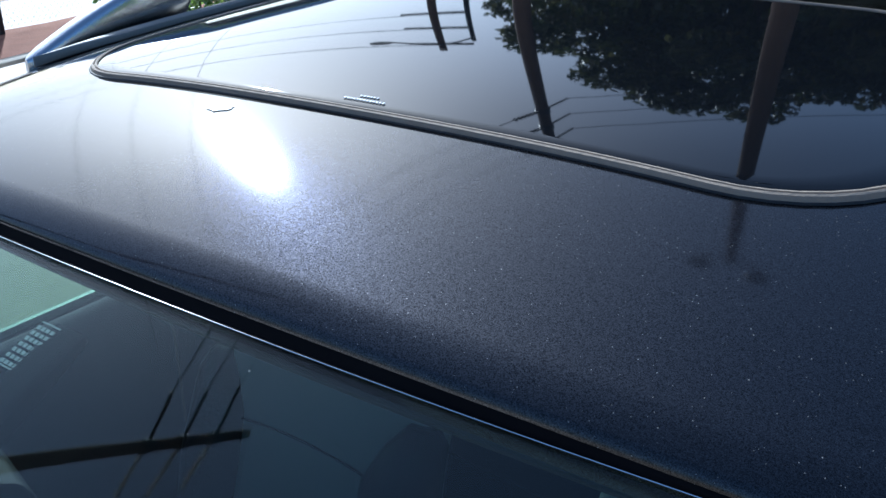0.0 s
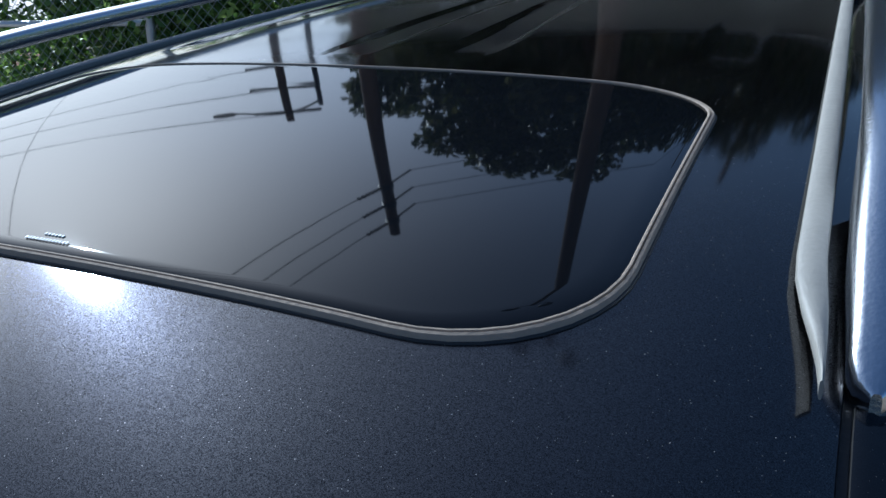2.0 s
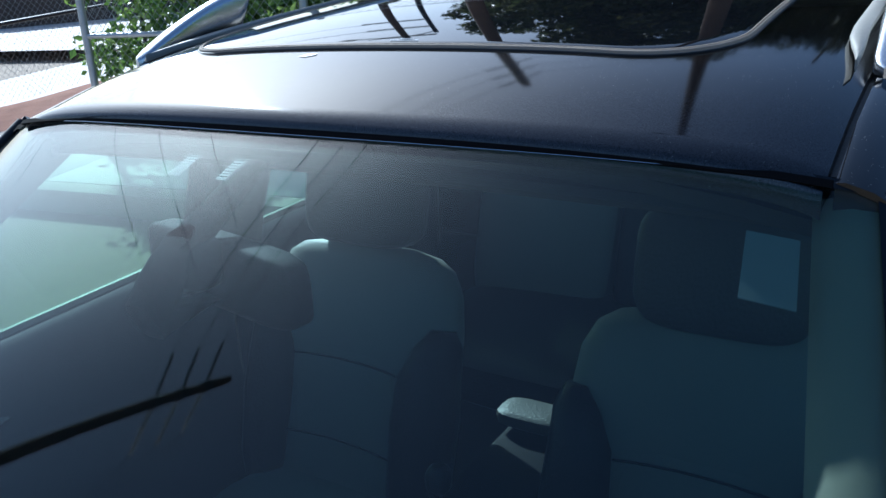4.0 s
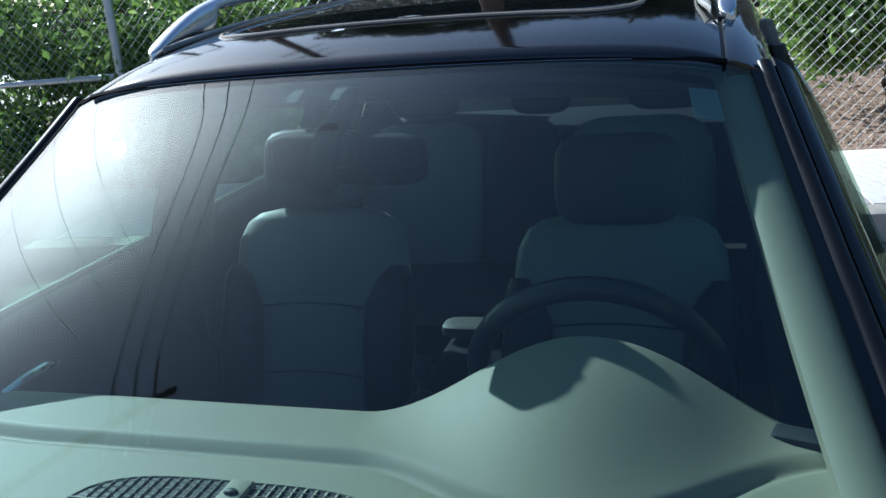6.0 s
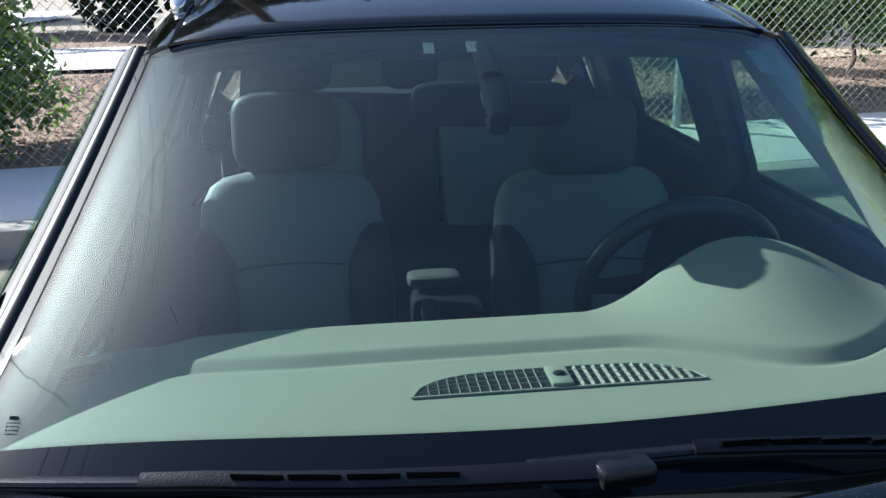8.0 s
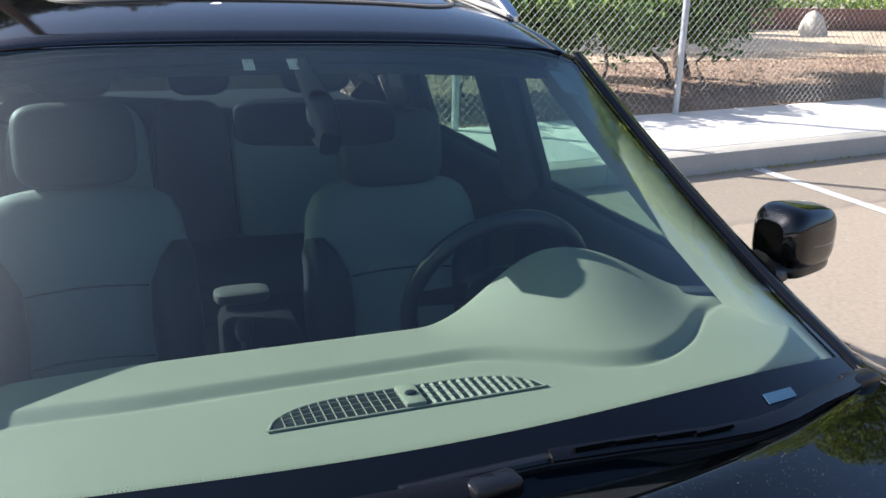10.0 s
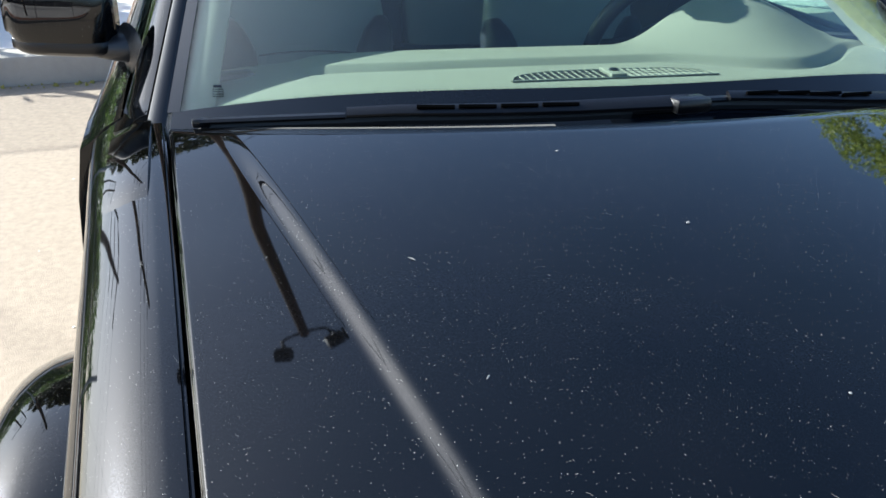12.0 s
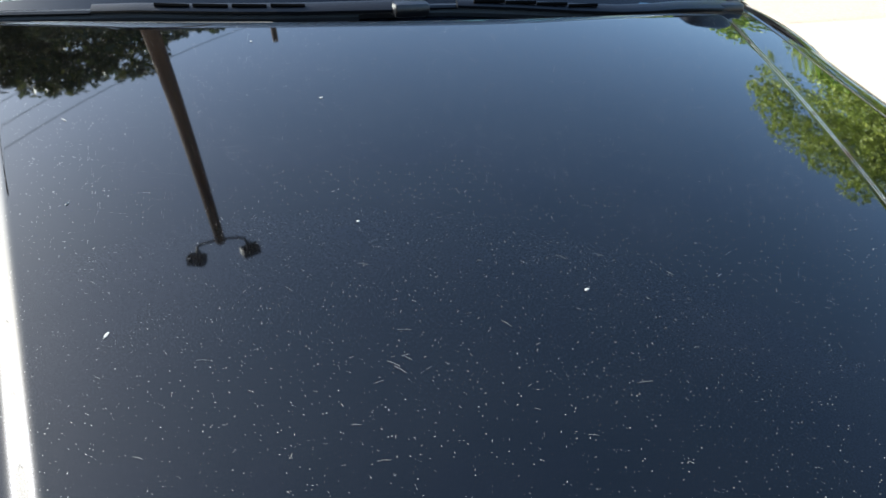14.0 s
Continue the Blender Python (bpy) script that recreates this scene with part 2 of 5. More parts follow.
GALV = mat("galvanised_steel", (0.55, 0.56, 0.57), 0.45, 0.85, 0.5, 0.3, 14, 0.1, 150)
GALV_DULL = mat("dull_galvanised_wire", (0.50, 0.49, 0.46), 0.6, 0.3, 0.5, 0.3, 14)
WOOD_POLE = mat("weathered_pole_timber", (0.13, 0.085, 0.06), 0.85, 0, 0.2, 0.5, 3, 0.4, 30)
BARK = mat("tree_bark", (0.17, 0.13, 0.10), 0.9, 0, 0.2, 0.5, 6, 0.9, 25)
STUMP = mat("cut_pale_timber", (0.55, 0.43, 0.27), 0.85, 0, 0.2, 0.4, 6, 0.5, 30)
WIRE = mat("black_cable", (0.015, 0.015, 0.016), 0.6)
IRON = mat("dark_steel", (0.03, 0.03, 0.032), 0.5, 0.3)
ADOBE = mat("red_brown_block_wall", (0.30, 0.15, 0.10), 0.9, 0, 0.2, 0.3, 3, 0.4, 20)
ROCK = mat("pale_boulder_stone", (0.62, 0.55, 0.45), 0.9, 0, 0.2, 0.4, 4, 0.7, 14)
LINE = mat("worn_white_road_paint", (0.62, 0.59, 0.54), 0.8, 0, 0.3, 0.35, 8, 0.3, 60)
HEDGE = leaf_mat("hedge_leaves", (0.06, 0.11, 0.024), (0.15, 0.25, 0.05), (0.30, 0.40, 0.10))
GREEN = leaf_mat("bright_tree_leaves", (0.08, 0.14, 0.02), (0.20, 0.30, 0.04), (0.34, 0.42, 0.08))
LIME = leaf_mat("yellow_green_leaves", (0.12, 0.18, 0.03), (0.27, 0.34, 0.06), (0.42, 0.47, 0.10))
DARK_GREEN = leaf_mat("dark_tree_leaves", (0.024, 0.037, 0.014), (0.045, 0.060, 0.021), (0.090, 0.090, 0.035))
WALL_FAR = mat("dark_far_wall", (0.12, 0.10, 0.09), 0.9, 0, 0.2, 0.4, 1.5)
GRASS = mat("dry_grass", (0.42, 0.36, 0.09), 0.9, 0, 0.2, 0.5, 4, 0.6, 40)


# ---- mesh helpers ----
def finish(name, me, material, parent=None, label="", smooth=35):
    ob = new(name, me)
    me.materials.append(material)
    if smooth:
        me.polygons.foreach_set("use_smooth", [True] * len(me.polygons))
        me.set_sharp_from_angle(angle=radians(smooth))
    if parent:
        ob.parent = parent
    if label:
        ob["label"] = label
    return ob


def part(name, bm, material, parent=None, label="", smooth=35):
    bmesh.ops.recalc_face_normals(bm, faces=bm.faces)
    me = bpy.data.meshes.new(name)
    bm.to_mesh(me)
    bm.free()
    return finish(name, me, material, parent, label, smooth)


def thing(name, label, category, group="", kind="", m=None):
    ob = new(name)
    if m:
        ob.matrix_world = m
    return tagged(ob, label, category, group, kind)


def grid_bm(rows, close=False, thick=0.0, down=None):
    """A sheet through rows of points; with thick, a closed slab that is that much deeper along down."""
    bm = bmesh.new()
    vs = [[bm.verts.new(p) for p in r] for r in rows]
    n = len(rows[0])
    for a, b in zip(vs, vs[1:]):
        for i in range(n if close else n - 1):
            bm.faces.new((a[i], a[(i + 1) % n], b[(i + 1) % n], b[i]))
    if thick:
        dv = Vector(down or (0, 0, -1)) * thick
        ws = [[bm.verts.new(v.co + dv) for v in r] for r in vs]
        for a, b in zip(ws, ws[1:]):
            for i in range(n - 1):
                bm.faces.new((b[i], b[i + 1], a[i + 1], a[i]))
        rim = vs[0] + [r[-1] for r in vs[1:]] + vs[-1][-2::-1] + [r[0] for r in vs[-2:0:-1]]
        low = ws[0] + [r[-1] for r in ws[1:]] + ws[-1][-2::-1] + [r[0] for r in ws[-2:0:-1]]
        for i in range(len(rim)):
            j = (i + 1) % len(rim)
            bm.faces.new((rim[i], low[i], low[j], rim[j]))
    return bm


def loft_bm(rings, caps=True):
    """A closed skin over rings of points of one length."""
    bm = grid_bm(rings, close=True)
    bm.verts.ensure_lookup_table()
    n = len(rings[0])
    if caps:
        bm.faces.new(bm.verts[:n][::-1])
        bm.faces.new(bm.verts[-n:])
    return bm


def ring(c, a, b, ra, rb, n=12, power=2.0):
    """Points of a rounded ring round c, spanned by a and b: power 2 is an ellipse, larger is squarer."""
    c, a, b = Vector(c), Vector(a).normalized(), Vector(b).normalized()
    out = []
    for i in range(n):
        t = 2 * math.pi * i / n
        ct, st = math.cos(t), math.sin(t)
        out.append(c + a * (ra * math.copysign(abs(ct) ** (2 / power), ct)) + b * (rb * math.copysign(abs(st) ** (2 / power), st)))
    return out


def tube_bm(path, radius, n=8, flat=1.0, up=(0, 0, 1), power=2.0, caps=True):
    """A tube along a path; radius may be a list. flat: height over width."""
    path = [Vector(p) for p in path]
    rings = []
    for i, p in enumerate(path):
        d = (path[min(i + 1, len(path) - 1)] - path[max(i - 1, 0)]).normalized()
        u = Vector(up)
        if abs(d.dot(u)) > 0.98:
            u = Vector((1, 0, 0))
        s = d.cross(u).normalized()
        t = s.cross(d).normalized()
        r = radius[i] if isinstance(radius, (list, tuple)) else radius
        rings.append(ring(p, s, t, r, r * flat, n, power))
    return loft_bm(rings, caps)


def box_bm(c, size, bevel=0.0, rot=None, seg=2):
    bm = bmesh.new()
    bmesh.ops.create_cube(bm, size=1.0)
    bmesh.ops.scale(bm, vec=size, verts=bm.verts)
    if bevel:
        bmesh.ops.bevel(bm, geom=bm.edges, offset=bevel, segments=seg, profile=0.5, affect="EDGES")
    m = Matrix.Translation(c)
    if rot:
        m = m @ Euler([radians(a) for a in rot]).to_matrix().to_4x4()
    bmesh.ops.transform(bm, matrix=m, verts=bm.verts)
    return bm


def join_bm(*bms):
    out = bmesh.new()
    for b in bms:
        me = bpy.data.meshes.new("t")
        b.to_mesh(me)
        b.free()
        out.from_mesh(me)
        bpy.data.meshes.remove(me)
    return out


def pillow_bm(c, size, power=3.0, n=20, m=12, rot=None, squash=1.0):
    """A soft cushion: a rounded block about c."""
    rings = []
    for j in range(1, m):
        p = math.pi * j / m
        cz, sz = math.cos(p), math.sin(p)
        z = math.copysign(abs(cz) ** (2 / power), cz)
        r = sz ** (2 / power)
        rings.append([(x * size[0] / 2, y * size[1] / 2, z * size[2] / 2) for x, y, _ in ring((0, 0, 0), (1, 0, 0), (0, 1, 0), r, r, n, power)])
    bm = loft_bm(rings)
    mm = Matrix.Translation(c)
    if rot:
        mm = mm @ Euler([radians(a) for a in rot]).to_matrix().to_4x4()
    bmesh.ops.transform(bm, matrix=mm, verts=bm.verts)
    return bm


def smooth01(t):
    t = max(0.0, min(1.0, t))
    return t * t * (3 - 2 * t)


def pydata(name, verts, faces, material, parent=None, label="", smooth=0):
    me = bpy.data.meshes.new(name)
    me.from_pydata(verts, [], faces)
    me.update()
    return finish(name, me, material, parent, label, smooth)


def leaves(name, centres, size, material, parent=None, label="", seed=1, droop=0.3):
    """Pointed, folded leaves, one at each centre."""
    rng = np.random.default_rng(seed)
    c = np.asarray(centres)
    n = len(c)
    d = rng.normal(size=(n, 3)) + (0, 0, -droop)
    d /= np.linalg.norm(d, axis=1)[:, None]
    q = np.cross(d, rng.normal(size=(n, 3)))
    q /= np.linalg.norm(q, axis=1)[:, None]
    k = np.cross(d, q)
    s = size * rng.uniform(0.6, 1.35, n)[:, None]
    v = np.stack([c - d * s * 0.5, c + q * s * 0.3 + k * s * 0.08, c + d * s * 0.55, c - q * s * 0.3 + k * s * 0.08], 1).reshape(-1, 3)
    i = np.arange(n)[:, None] * 4
    f = np.concatenate([i + [0, 1, 2], i + [0, 2, 3]], 1).reshape(-1, 3)
    return pydata(name, v.tolist(), f.tolist(), material, parent, label)


# ---- the site: sloping ground, kerbs, walks, fences ----
TURN = radians(6.6)
CU, SU = math.cos(TURN), math.sin(TURN)


def zg(y):
    """Height of the sloping ground."""
    return -0.05 + 0.07 * (max(-6.0, min(8.0, y)) + 0.6)


def site(u, v, dz=0.0):
    """A place by metres along and across the kerb line."""
    x, y = u * CU - v * SU, u * SU + v * CU
    return Vector((x, y, zg(y) + dz))


KERB_V, FENCE_V, FENCE_U, SIDE_U = 3.66, 4.85, -7.15, -5.95


def sheet(name, us, vs, dz, material, label, category="ground", rough=0.0):
    rows = [[site(u, v, dz + rough * noise.noise((u * 2.2, v * 2.2, 3.0))) for u in us] for v in vs]
    return tagged(part(name, grid_bm(rows), material, None, "", 60), label, category, kind="structure")


def span(a, b, n):
    return [a + (b - a) * i / n for i in range(n + 1)]


ys = [-900, -200, -60, -20, -6] + span(-5, 8, 26) + [9, 14, 30, 90, 300, 1200]
xs = [-1200, -300, -80, -30] + span(-12, 16, 28) + [30, 80, 300, 1200]
tagged(part("ground", grid_bm([[(x, y, zg(y)) for x in xs] for y in ys]), ASPHALT, None, "", 60), "sun-bleached tan asphalt of a parking lot", "ground", kind="structure")


def slab(u0, u1, v0, v1, top, bottom, bevel=0.012):
    bm = bmesh.new()
    cs = [(u0, v0), (u1, v0), (u1, v1), (u0, v1)]
    lo = [bm.verts.new(site(u, v, bottom)) for u, v in cs]
    hi = [bm.verts.new(site(u, v, top)) for u, v in cs]
    bm.faces.new(hi), bm.faces.new(lo[::-1])
    for i in range(4):
        bm.faces.new((lo[i], lo[(i + 1) % 4], hi[(i + 1) % 4], hi[i]))
    edges = [e for e in bm.edges if e.verts[0] in hi and e.verts[1] in hi]
    bmesh.ops.bevel(bm, geom=edges, offset=bevel, segments=2, profile=0.5, affect="EDGES")
    return bm


walk_path = thing("pavement", "pale concrete walk behind the kerb, in slabs", "pavement", kind="structure")
kerb_line = thing("kerb", "pale concrete kerb along the parking bays", "kerb", kind="structure")
for k in range(14):
    u = -5.8 + 1.53 * k
    part("slab", slab(u + 0.004, u + 1.526, KERB_V + 0.17, FENCE_V + 0.06, 0.15, -0.05, 0.008), CONCRETE, walk_path)
for k in range(7):
    u = -5.9 + 3.05 * k
    part("kerb_stone", slab(u + 0.003, u + 3.047, KERB_V, KERB_V + 0.166, 0.152, -0.1, 0.022), KERB, kerb_line)
side_kerb = thing("kerb", "grey concrete kerb beside a red mulch strip", "kerb", kind="structure")
for k in range(7):
    v = 6.6 - 3.05 * (k + 1)
    part("kerb_stone", slab(SIDE_U - 0.16, SIDE_U, v + 0.003, v + 3.047, 0.15, -0.1, 0.02), KERB, side_kerb)
sheet("mulch_strip", span(FENCE_U - 0.15, SIDE_U - 0.155, 8), span(-14, 7.9, 40), 0.125, RED_MULCH, "red-brown mulch strip under a chain-link fence", rough=0.025)
sheet("planting_ground", span(-5.8, 30, 90), span(FENCE_V + 0.05, 20, 44), 0.13, LITTER, "bark mulch and dry leaf litter behind the fence", rough=0.03)
sheet("far_lot", span(-60, FENCE_U - 2.2, 20), span(-60, 60, 20), 0.004, CONCRETE, "pale far lot beyond the side fence")
sheet("far_walk", span(FENCE_U - 2.1, FENCE_U - 0.15, 4), span(-30, 40, 20), 0.09, CONCRETE, "pale walk outside the side fence")
sheet("bare_ground", span(3.2, 60, 24), span(7.7, 60, 20), 0.142, mat("bare_tan_earth", (0.55, 0.42, 0.28), 0.95, 0, 0.2, 0.3, 0.8, 0.5, 20), "bare tan earth beyond the shrubs")
sheet("far_road", span(-20, 3.2, 20), span(9.3, 13.5, 4), 0.17, CONCRETE, "pale road band beyond the planted ground", "road")
for u in (4.62, 7.3):
    bm = bmesh.new()
    pts = [site(u + du, v, 0.005) for v in (KERB_V - 0.02, KERB_V - 4.6) for du in (0, 0.1)]
    vs = [bm.verts.new(p) for p in (pts[0], pts[1], pts[3], pts[2])]
    bm.faces.new(vs)
    bmesh.ops.subdivide_edges(bm, edges=bm.edges, cuts=8, use_grid_fill=True)
    tagged(part("parking_line", bm, LINE), "worn white painted line of a parking bay", "road marking", kind="structure")


def scatter(name, n, ubox, vbox, dz, size, material, label, category, seed, flat=0.35):
    """Loose chips lying on the ground, as one heap of stuff."""
    rng = np.random.default_rng(seed)
    verts, faces = [], []
    for i in range(n):
        p = site(rng.uniform(*ubox), rng.uniform(*vbox), dz)
        s = size * rng.uniform(0.4, 1.5)
        m = Euler(rng.uniform(-0.5, 0.5, 2).tolist() + [rng.uniform(0, 6.3)]).to_matrix()
        w = rng.uniform(0.3, 0.7)
        b = len(verts)
        for q in ((-1, 0, 0), (0, -w, 0), (1, 0, 0), (0, w, 0), (0, 0, flat)):
            verts.append(p + m @ Vector(q) * s)
        faces += [(b, b + 1, b + 4), (b + 1, b + 2, b + 4), (b + 2, b + 3, b + 4), (b + 3, b, b + 4)]
    return tagged(pydata(name, verts, faces, material), label, category, kind="stuff")


scatter("wood_chips", 24000, (-6, 13), (FENCE_V + 0.08, FENCE_V + 4.0), 0.14, 0.020, CHIP, "scattered tan wood chips and dry leaves", "mulch", 5)
scatter("dark_litter", 14000, (-6, 13), (FENCE_V + 0.1, FENCE_V + 4), 0.14, 0.018, LITTER, "dark bark litter under the shrubs", "mulch", 6)
scatter("pale_stones", 60, (FENCE_U + 0.05, SIDE_U - 0.2), (-3, 3.6), 0.14, 0.05, PALE_CHIP, "pale stones and litter lying on red mulch", "stones", 7)
scatter("grass_tufts", 260, (-2.5, 7), (KERB_V - 0.06, KERB_V + 0.003), 0.0, 0.012, GRASS, "dry weeds growing in the kerb joint", "weeds", 8, 1.2)
scatter("pale_stones", 1500, (-14, 14), (-5, KERB_V - 0.1), 0.002, 0.006, PALE_CHIP, "grit lying on the asphalt", "grit", 12)


def chain_link(name, at, length, height, parent, pitch=0.073, r=0.0019):
    """Two layers of slanting wires over a panel; at(s, h) is a place on it."""
    verts, faces = [], []

    def wire(s0, h0, s1, h1, off):
        a, b = at(s0, h0), at(s1, h1)
        d = (b - a).normalized()
        side = (at(1, 0) - at(0, 0)).normalized()
        out = side.cross(Vector((0, 0, 1))).normalized()
        e = d.cross(out)
        i = len(verts)
        for p in (a, b):
            for ang in (0, 2.094, 4.189):
                verts.append(p + out * (off + r * math.cos(ang)) + e * (r * math.sin(ang)))
        for k in range(3):
            faces.append((i + k, i + (k + 1) % 3, i + 3 + (k + 1) % 3, i + 3 + k))

    n = int((length + height) / pitch)
    for k in range(n):
        s = -height + k * pitch
        lo, hi = max(0.0, -s), min(height, length - s)
        if hi - lo > 0.02:
            wire(s + lo, lo, s + hi, hi, 0.0015)
            wire(length - s - lo, lo, length - s - hi, hi, -0.0015)
    return pydata(name, verts, faces, GALV_DULL, parent, "galvanised diamond mesh")


def fence_run(label, along, length, posts, height, rail_from, rail_to, post_mat):
    """A chain-link fence; along(s) is the foot of it at s metres."""
    f = thing("chain_link_fence", label, "fence", "fences round the lot")

    def at(s, h):
        return along(s) + Vector((0, 0, 0.04 + h))

    for s in posts:
        p = along(s)
        part("post", join_bm(tube_bm([p - Vector((0, 0, 0.1)), p + Vector((0, 0, height + 0.06))], 0.030, 12), pillow_bm(p + Vector((0, 0, height + 0.07)), (0.075, 0.075, 0.05), 2.0, 12, 6)), post_mat, f)
    chain_link("mesh", at, length, height, f)
    part("top_wire", tube_bm([at(s, height) for s in span(0, length, 12)], 0.005, 6), post_mat, f)
    part("mid_rail", tube_bm([at(s, 0.78) for s in span(rail_from, rail_to, 6)], 0.021, 8), post_mat, f)
    return f


fence_run("galvanised chain-link fence beside the concrete walk", lambda s: site(-4.75 + s, FENCE_V, 0.13), 22, [0, 2.05, 7.47, 9.7, 12.6, 15.6, 18.6, 21.9], 1.8, 0, 2.05, GALV)
fence_run("chain-link fence with dark posts on a red mulch strip", lambda s: site(FENCE_U, 8.0 - s, 0.13), 22, [0.1, 2.36, 5.0, 8.0, 11.0, 14.0, 17.0, 20.0], 1.8, 0, 8.0, IRON)


# ---- shrubs, trees ----
def limb(a, b, r0, r1, seed, wob=0.12, n=6):
    rng = random.Random(seed)
    a, b = Vector(a), Vector(b)
    pts = [a.lerp(b, i / n) + Vector((rng.uniform(-1, 1), rng.uniform(-1, 1), 0)) * wob * (0 < i < n) for i in range(n + 1)]
    return tube_bm(pts, [r0 + (r1 - r0) * i / n for i in range(n + 1)], 8), pts


def clumped(rng, n, blobs, fill=0.55):
    """Leaf places in and on lumpy clumps."""
    w = np.array([b[3] ** 2 for b in blobs])
    pick = rng.choice(len(blobs), n, p=w / w.sum())
    bl = np.array(blobs)[pick]
    d = rng.normal(size=(n, 3))
    d /= np.linalg.norm(d, axis=1)[:, None]
    r = bl[:, 3:4] * rng.uniform(fill, 1.08, (n, 1))
    return bl[:, :3] + d * r * (1, 1, 0.8)


def crown_blobs(rng, c, radius, n, small, power=2.0):
    out = []
    for _ in range(n):
        d = rng.normal(size=3)
        d /= (np.abs(d) ** power).sum() ** (1 / power)
        f = rng.uniform(0.2, 1.0) ** 0.6
        out.append((c[0] + d[0] * radius[0] * f, c[1] + d[1] * radius[1] * f, c[2] + d[2] * radius[2] * f, small * rng.uniform(0.6, 1.3)))
    return out


def tree(name, label, foot, height, c, radius, n_blobs, small, n_leaves, leaf, material, trunk_r, seed, lean=(0, 0), power=2.0):
    rng = np.random.default_rng(seed)
    t = thing(name, label, "tree", m=Matrix.Translation(foot))
    foot = Vector((0, 0, 0))
    top = Vector((lean[0], lean[1], height))
    bm, pts = limb(foot - Vector((0, 0, 0.2)), top, trunk_r, trunk_r * 0.45, seed, 0.15)
    part("trunk", bm, BARK, t)
    blobs = crown_blobs(rng, c, radius, n_blobs, small, power)
    for k, bl in enumerate(blobs[:14]):
        s = pts[3 + k % 4]
        part("limb", limb(s, bl[:3], trunk_r * 0.35, trunk_r * 0.08, seed + k, 0.18)[0], BARK, t)
    leaves("crown", clumped(rng, n_leaves, blobs), leaf, material, t, "", seed)
    return t


tree("tree", "large dark evergreen tree with a broad dense crown", site(-2.8, 22.5, 0.1), 9.0, (0.1, 0, 6.2), (7.5, 4.2, 5.55), 230, 0.95, 66000, 0.32, DARK_GREEN, 0.33, 3, power=2.6)
tree("tree", "tall dark tree beyond the fence", site(4.6, 29.0, 0.1), 8.0, (0, 0, 8.5), (3.6, 3.2, 4.2), 55, 1.1, 16000, 0.34, DARK_GREEN, 0.25, 4)
for q, (u_, v_, h_) in enumerate(((8.0, 40.0, 9.5), (15.0, 46.0, 12.0), (24.0, 44.0, 11.0), (-14.0, 40.0, 7.0), (36.0, 40.0, 12.0))):
    tree("tree", "distant dark tree beyond the planted ground", site(u_, v_, 0.1), h_ * 0.6, (0, 0, h_ * 0.56), (4.6, 3.5, h_ * 0.46), 50, 1.3, 9000, 0.5, DARK_GREEN, 0.3, 40 + q)
tree("tree", "sunlit green tree with a leaning forked trunk behind the fence", site(6.6, 6.4, 0.1), 1.9, (0.3, 0.3, 2.0), (2.1, 1.6, 0.85), 60, 0.40, 12000, 0.11, GREEN, 0.10, 5, (-0.5, 0.3))
tree("tree", "green tree beside the walk", site(10.5, 5.6, 0.1), 2.2, (0.7, 0.3, 3.9), (2.8, 2.2, 2.4), 130, 0.42, 34000, 0.10, LIME, 0.12, 6)


def shrub(label, u0, u1, v, zlo, zhi, deep, n_blobs, n_leaves, leaf, material, seed):
    rng = np.random.default_rng(seed)
    foot = site((u0 + u1) / 2, v, 0.13)
    t = thing("shrub", label, "shrub", "shrubs behind the fence", m=Matrix.Translation(foot))
    blobs = []
    for _ in range(n_blobs):
        u, w, z = rng.uniform(u0, u1), v + rng.uniform(0, deep), rng.uniform(zlo, zhi) ** 1.0
        p = site(u, w, 0) - foot
        blobs.append((p.x, p.y, z, rng.uniform(0.18, 0.38)))
    for k in range(3):
        u = u0 + (u1 - u0) * (k + 0.5) / 3
        a = site(u, v + deep * 0.5, 0.05) - foot
        part("stem", limb(a, a + Vector((rng.uniform(-0.3, 0.3), rng.uniform(-0.2, 0.2), zhi * 0.9)), 0.03, 0.008, seed + k, 0.1)[0], BARK, t)
    leaves("foliage", clumped(rng, n_leaves, blobs, 0.3), leaf, material, t, "", seed)
    return t


shrub("dense leafy green shrubs grown against the chain-link fence", -4.9, -1.75, FENCE_V + 0.15, 0.15, 1.38, 0.9, 120, 17000, 0.075, HEDGE, 21)
shrub("overhanging leafy green shrub behind the fence", 2.0, 5.0, FENCE_V + 0.75, 0.46, 0.98, 0.9, 90, 12500, 0.085, HEDGE, 23)
shrub("green shrub with gaps behind the fence", 5.0, 7.0, FENCE_V + 0.95, 0.56, 1.0, 0.8, 46, 6000, 0.085, HEDGE, 24)

for u0_, u1_ in ((-16, -6), (-6, 2), (2, 10)):
    shrub("dark distant shrubs under tall trees", u0_, u1_, 25.0, 1.0, 5.0, 2.5, 60, 5000, 0.42, DARK_GREEN, 60 + u0_)

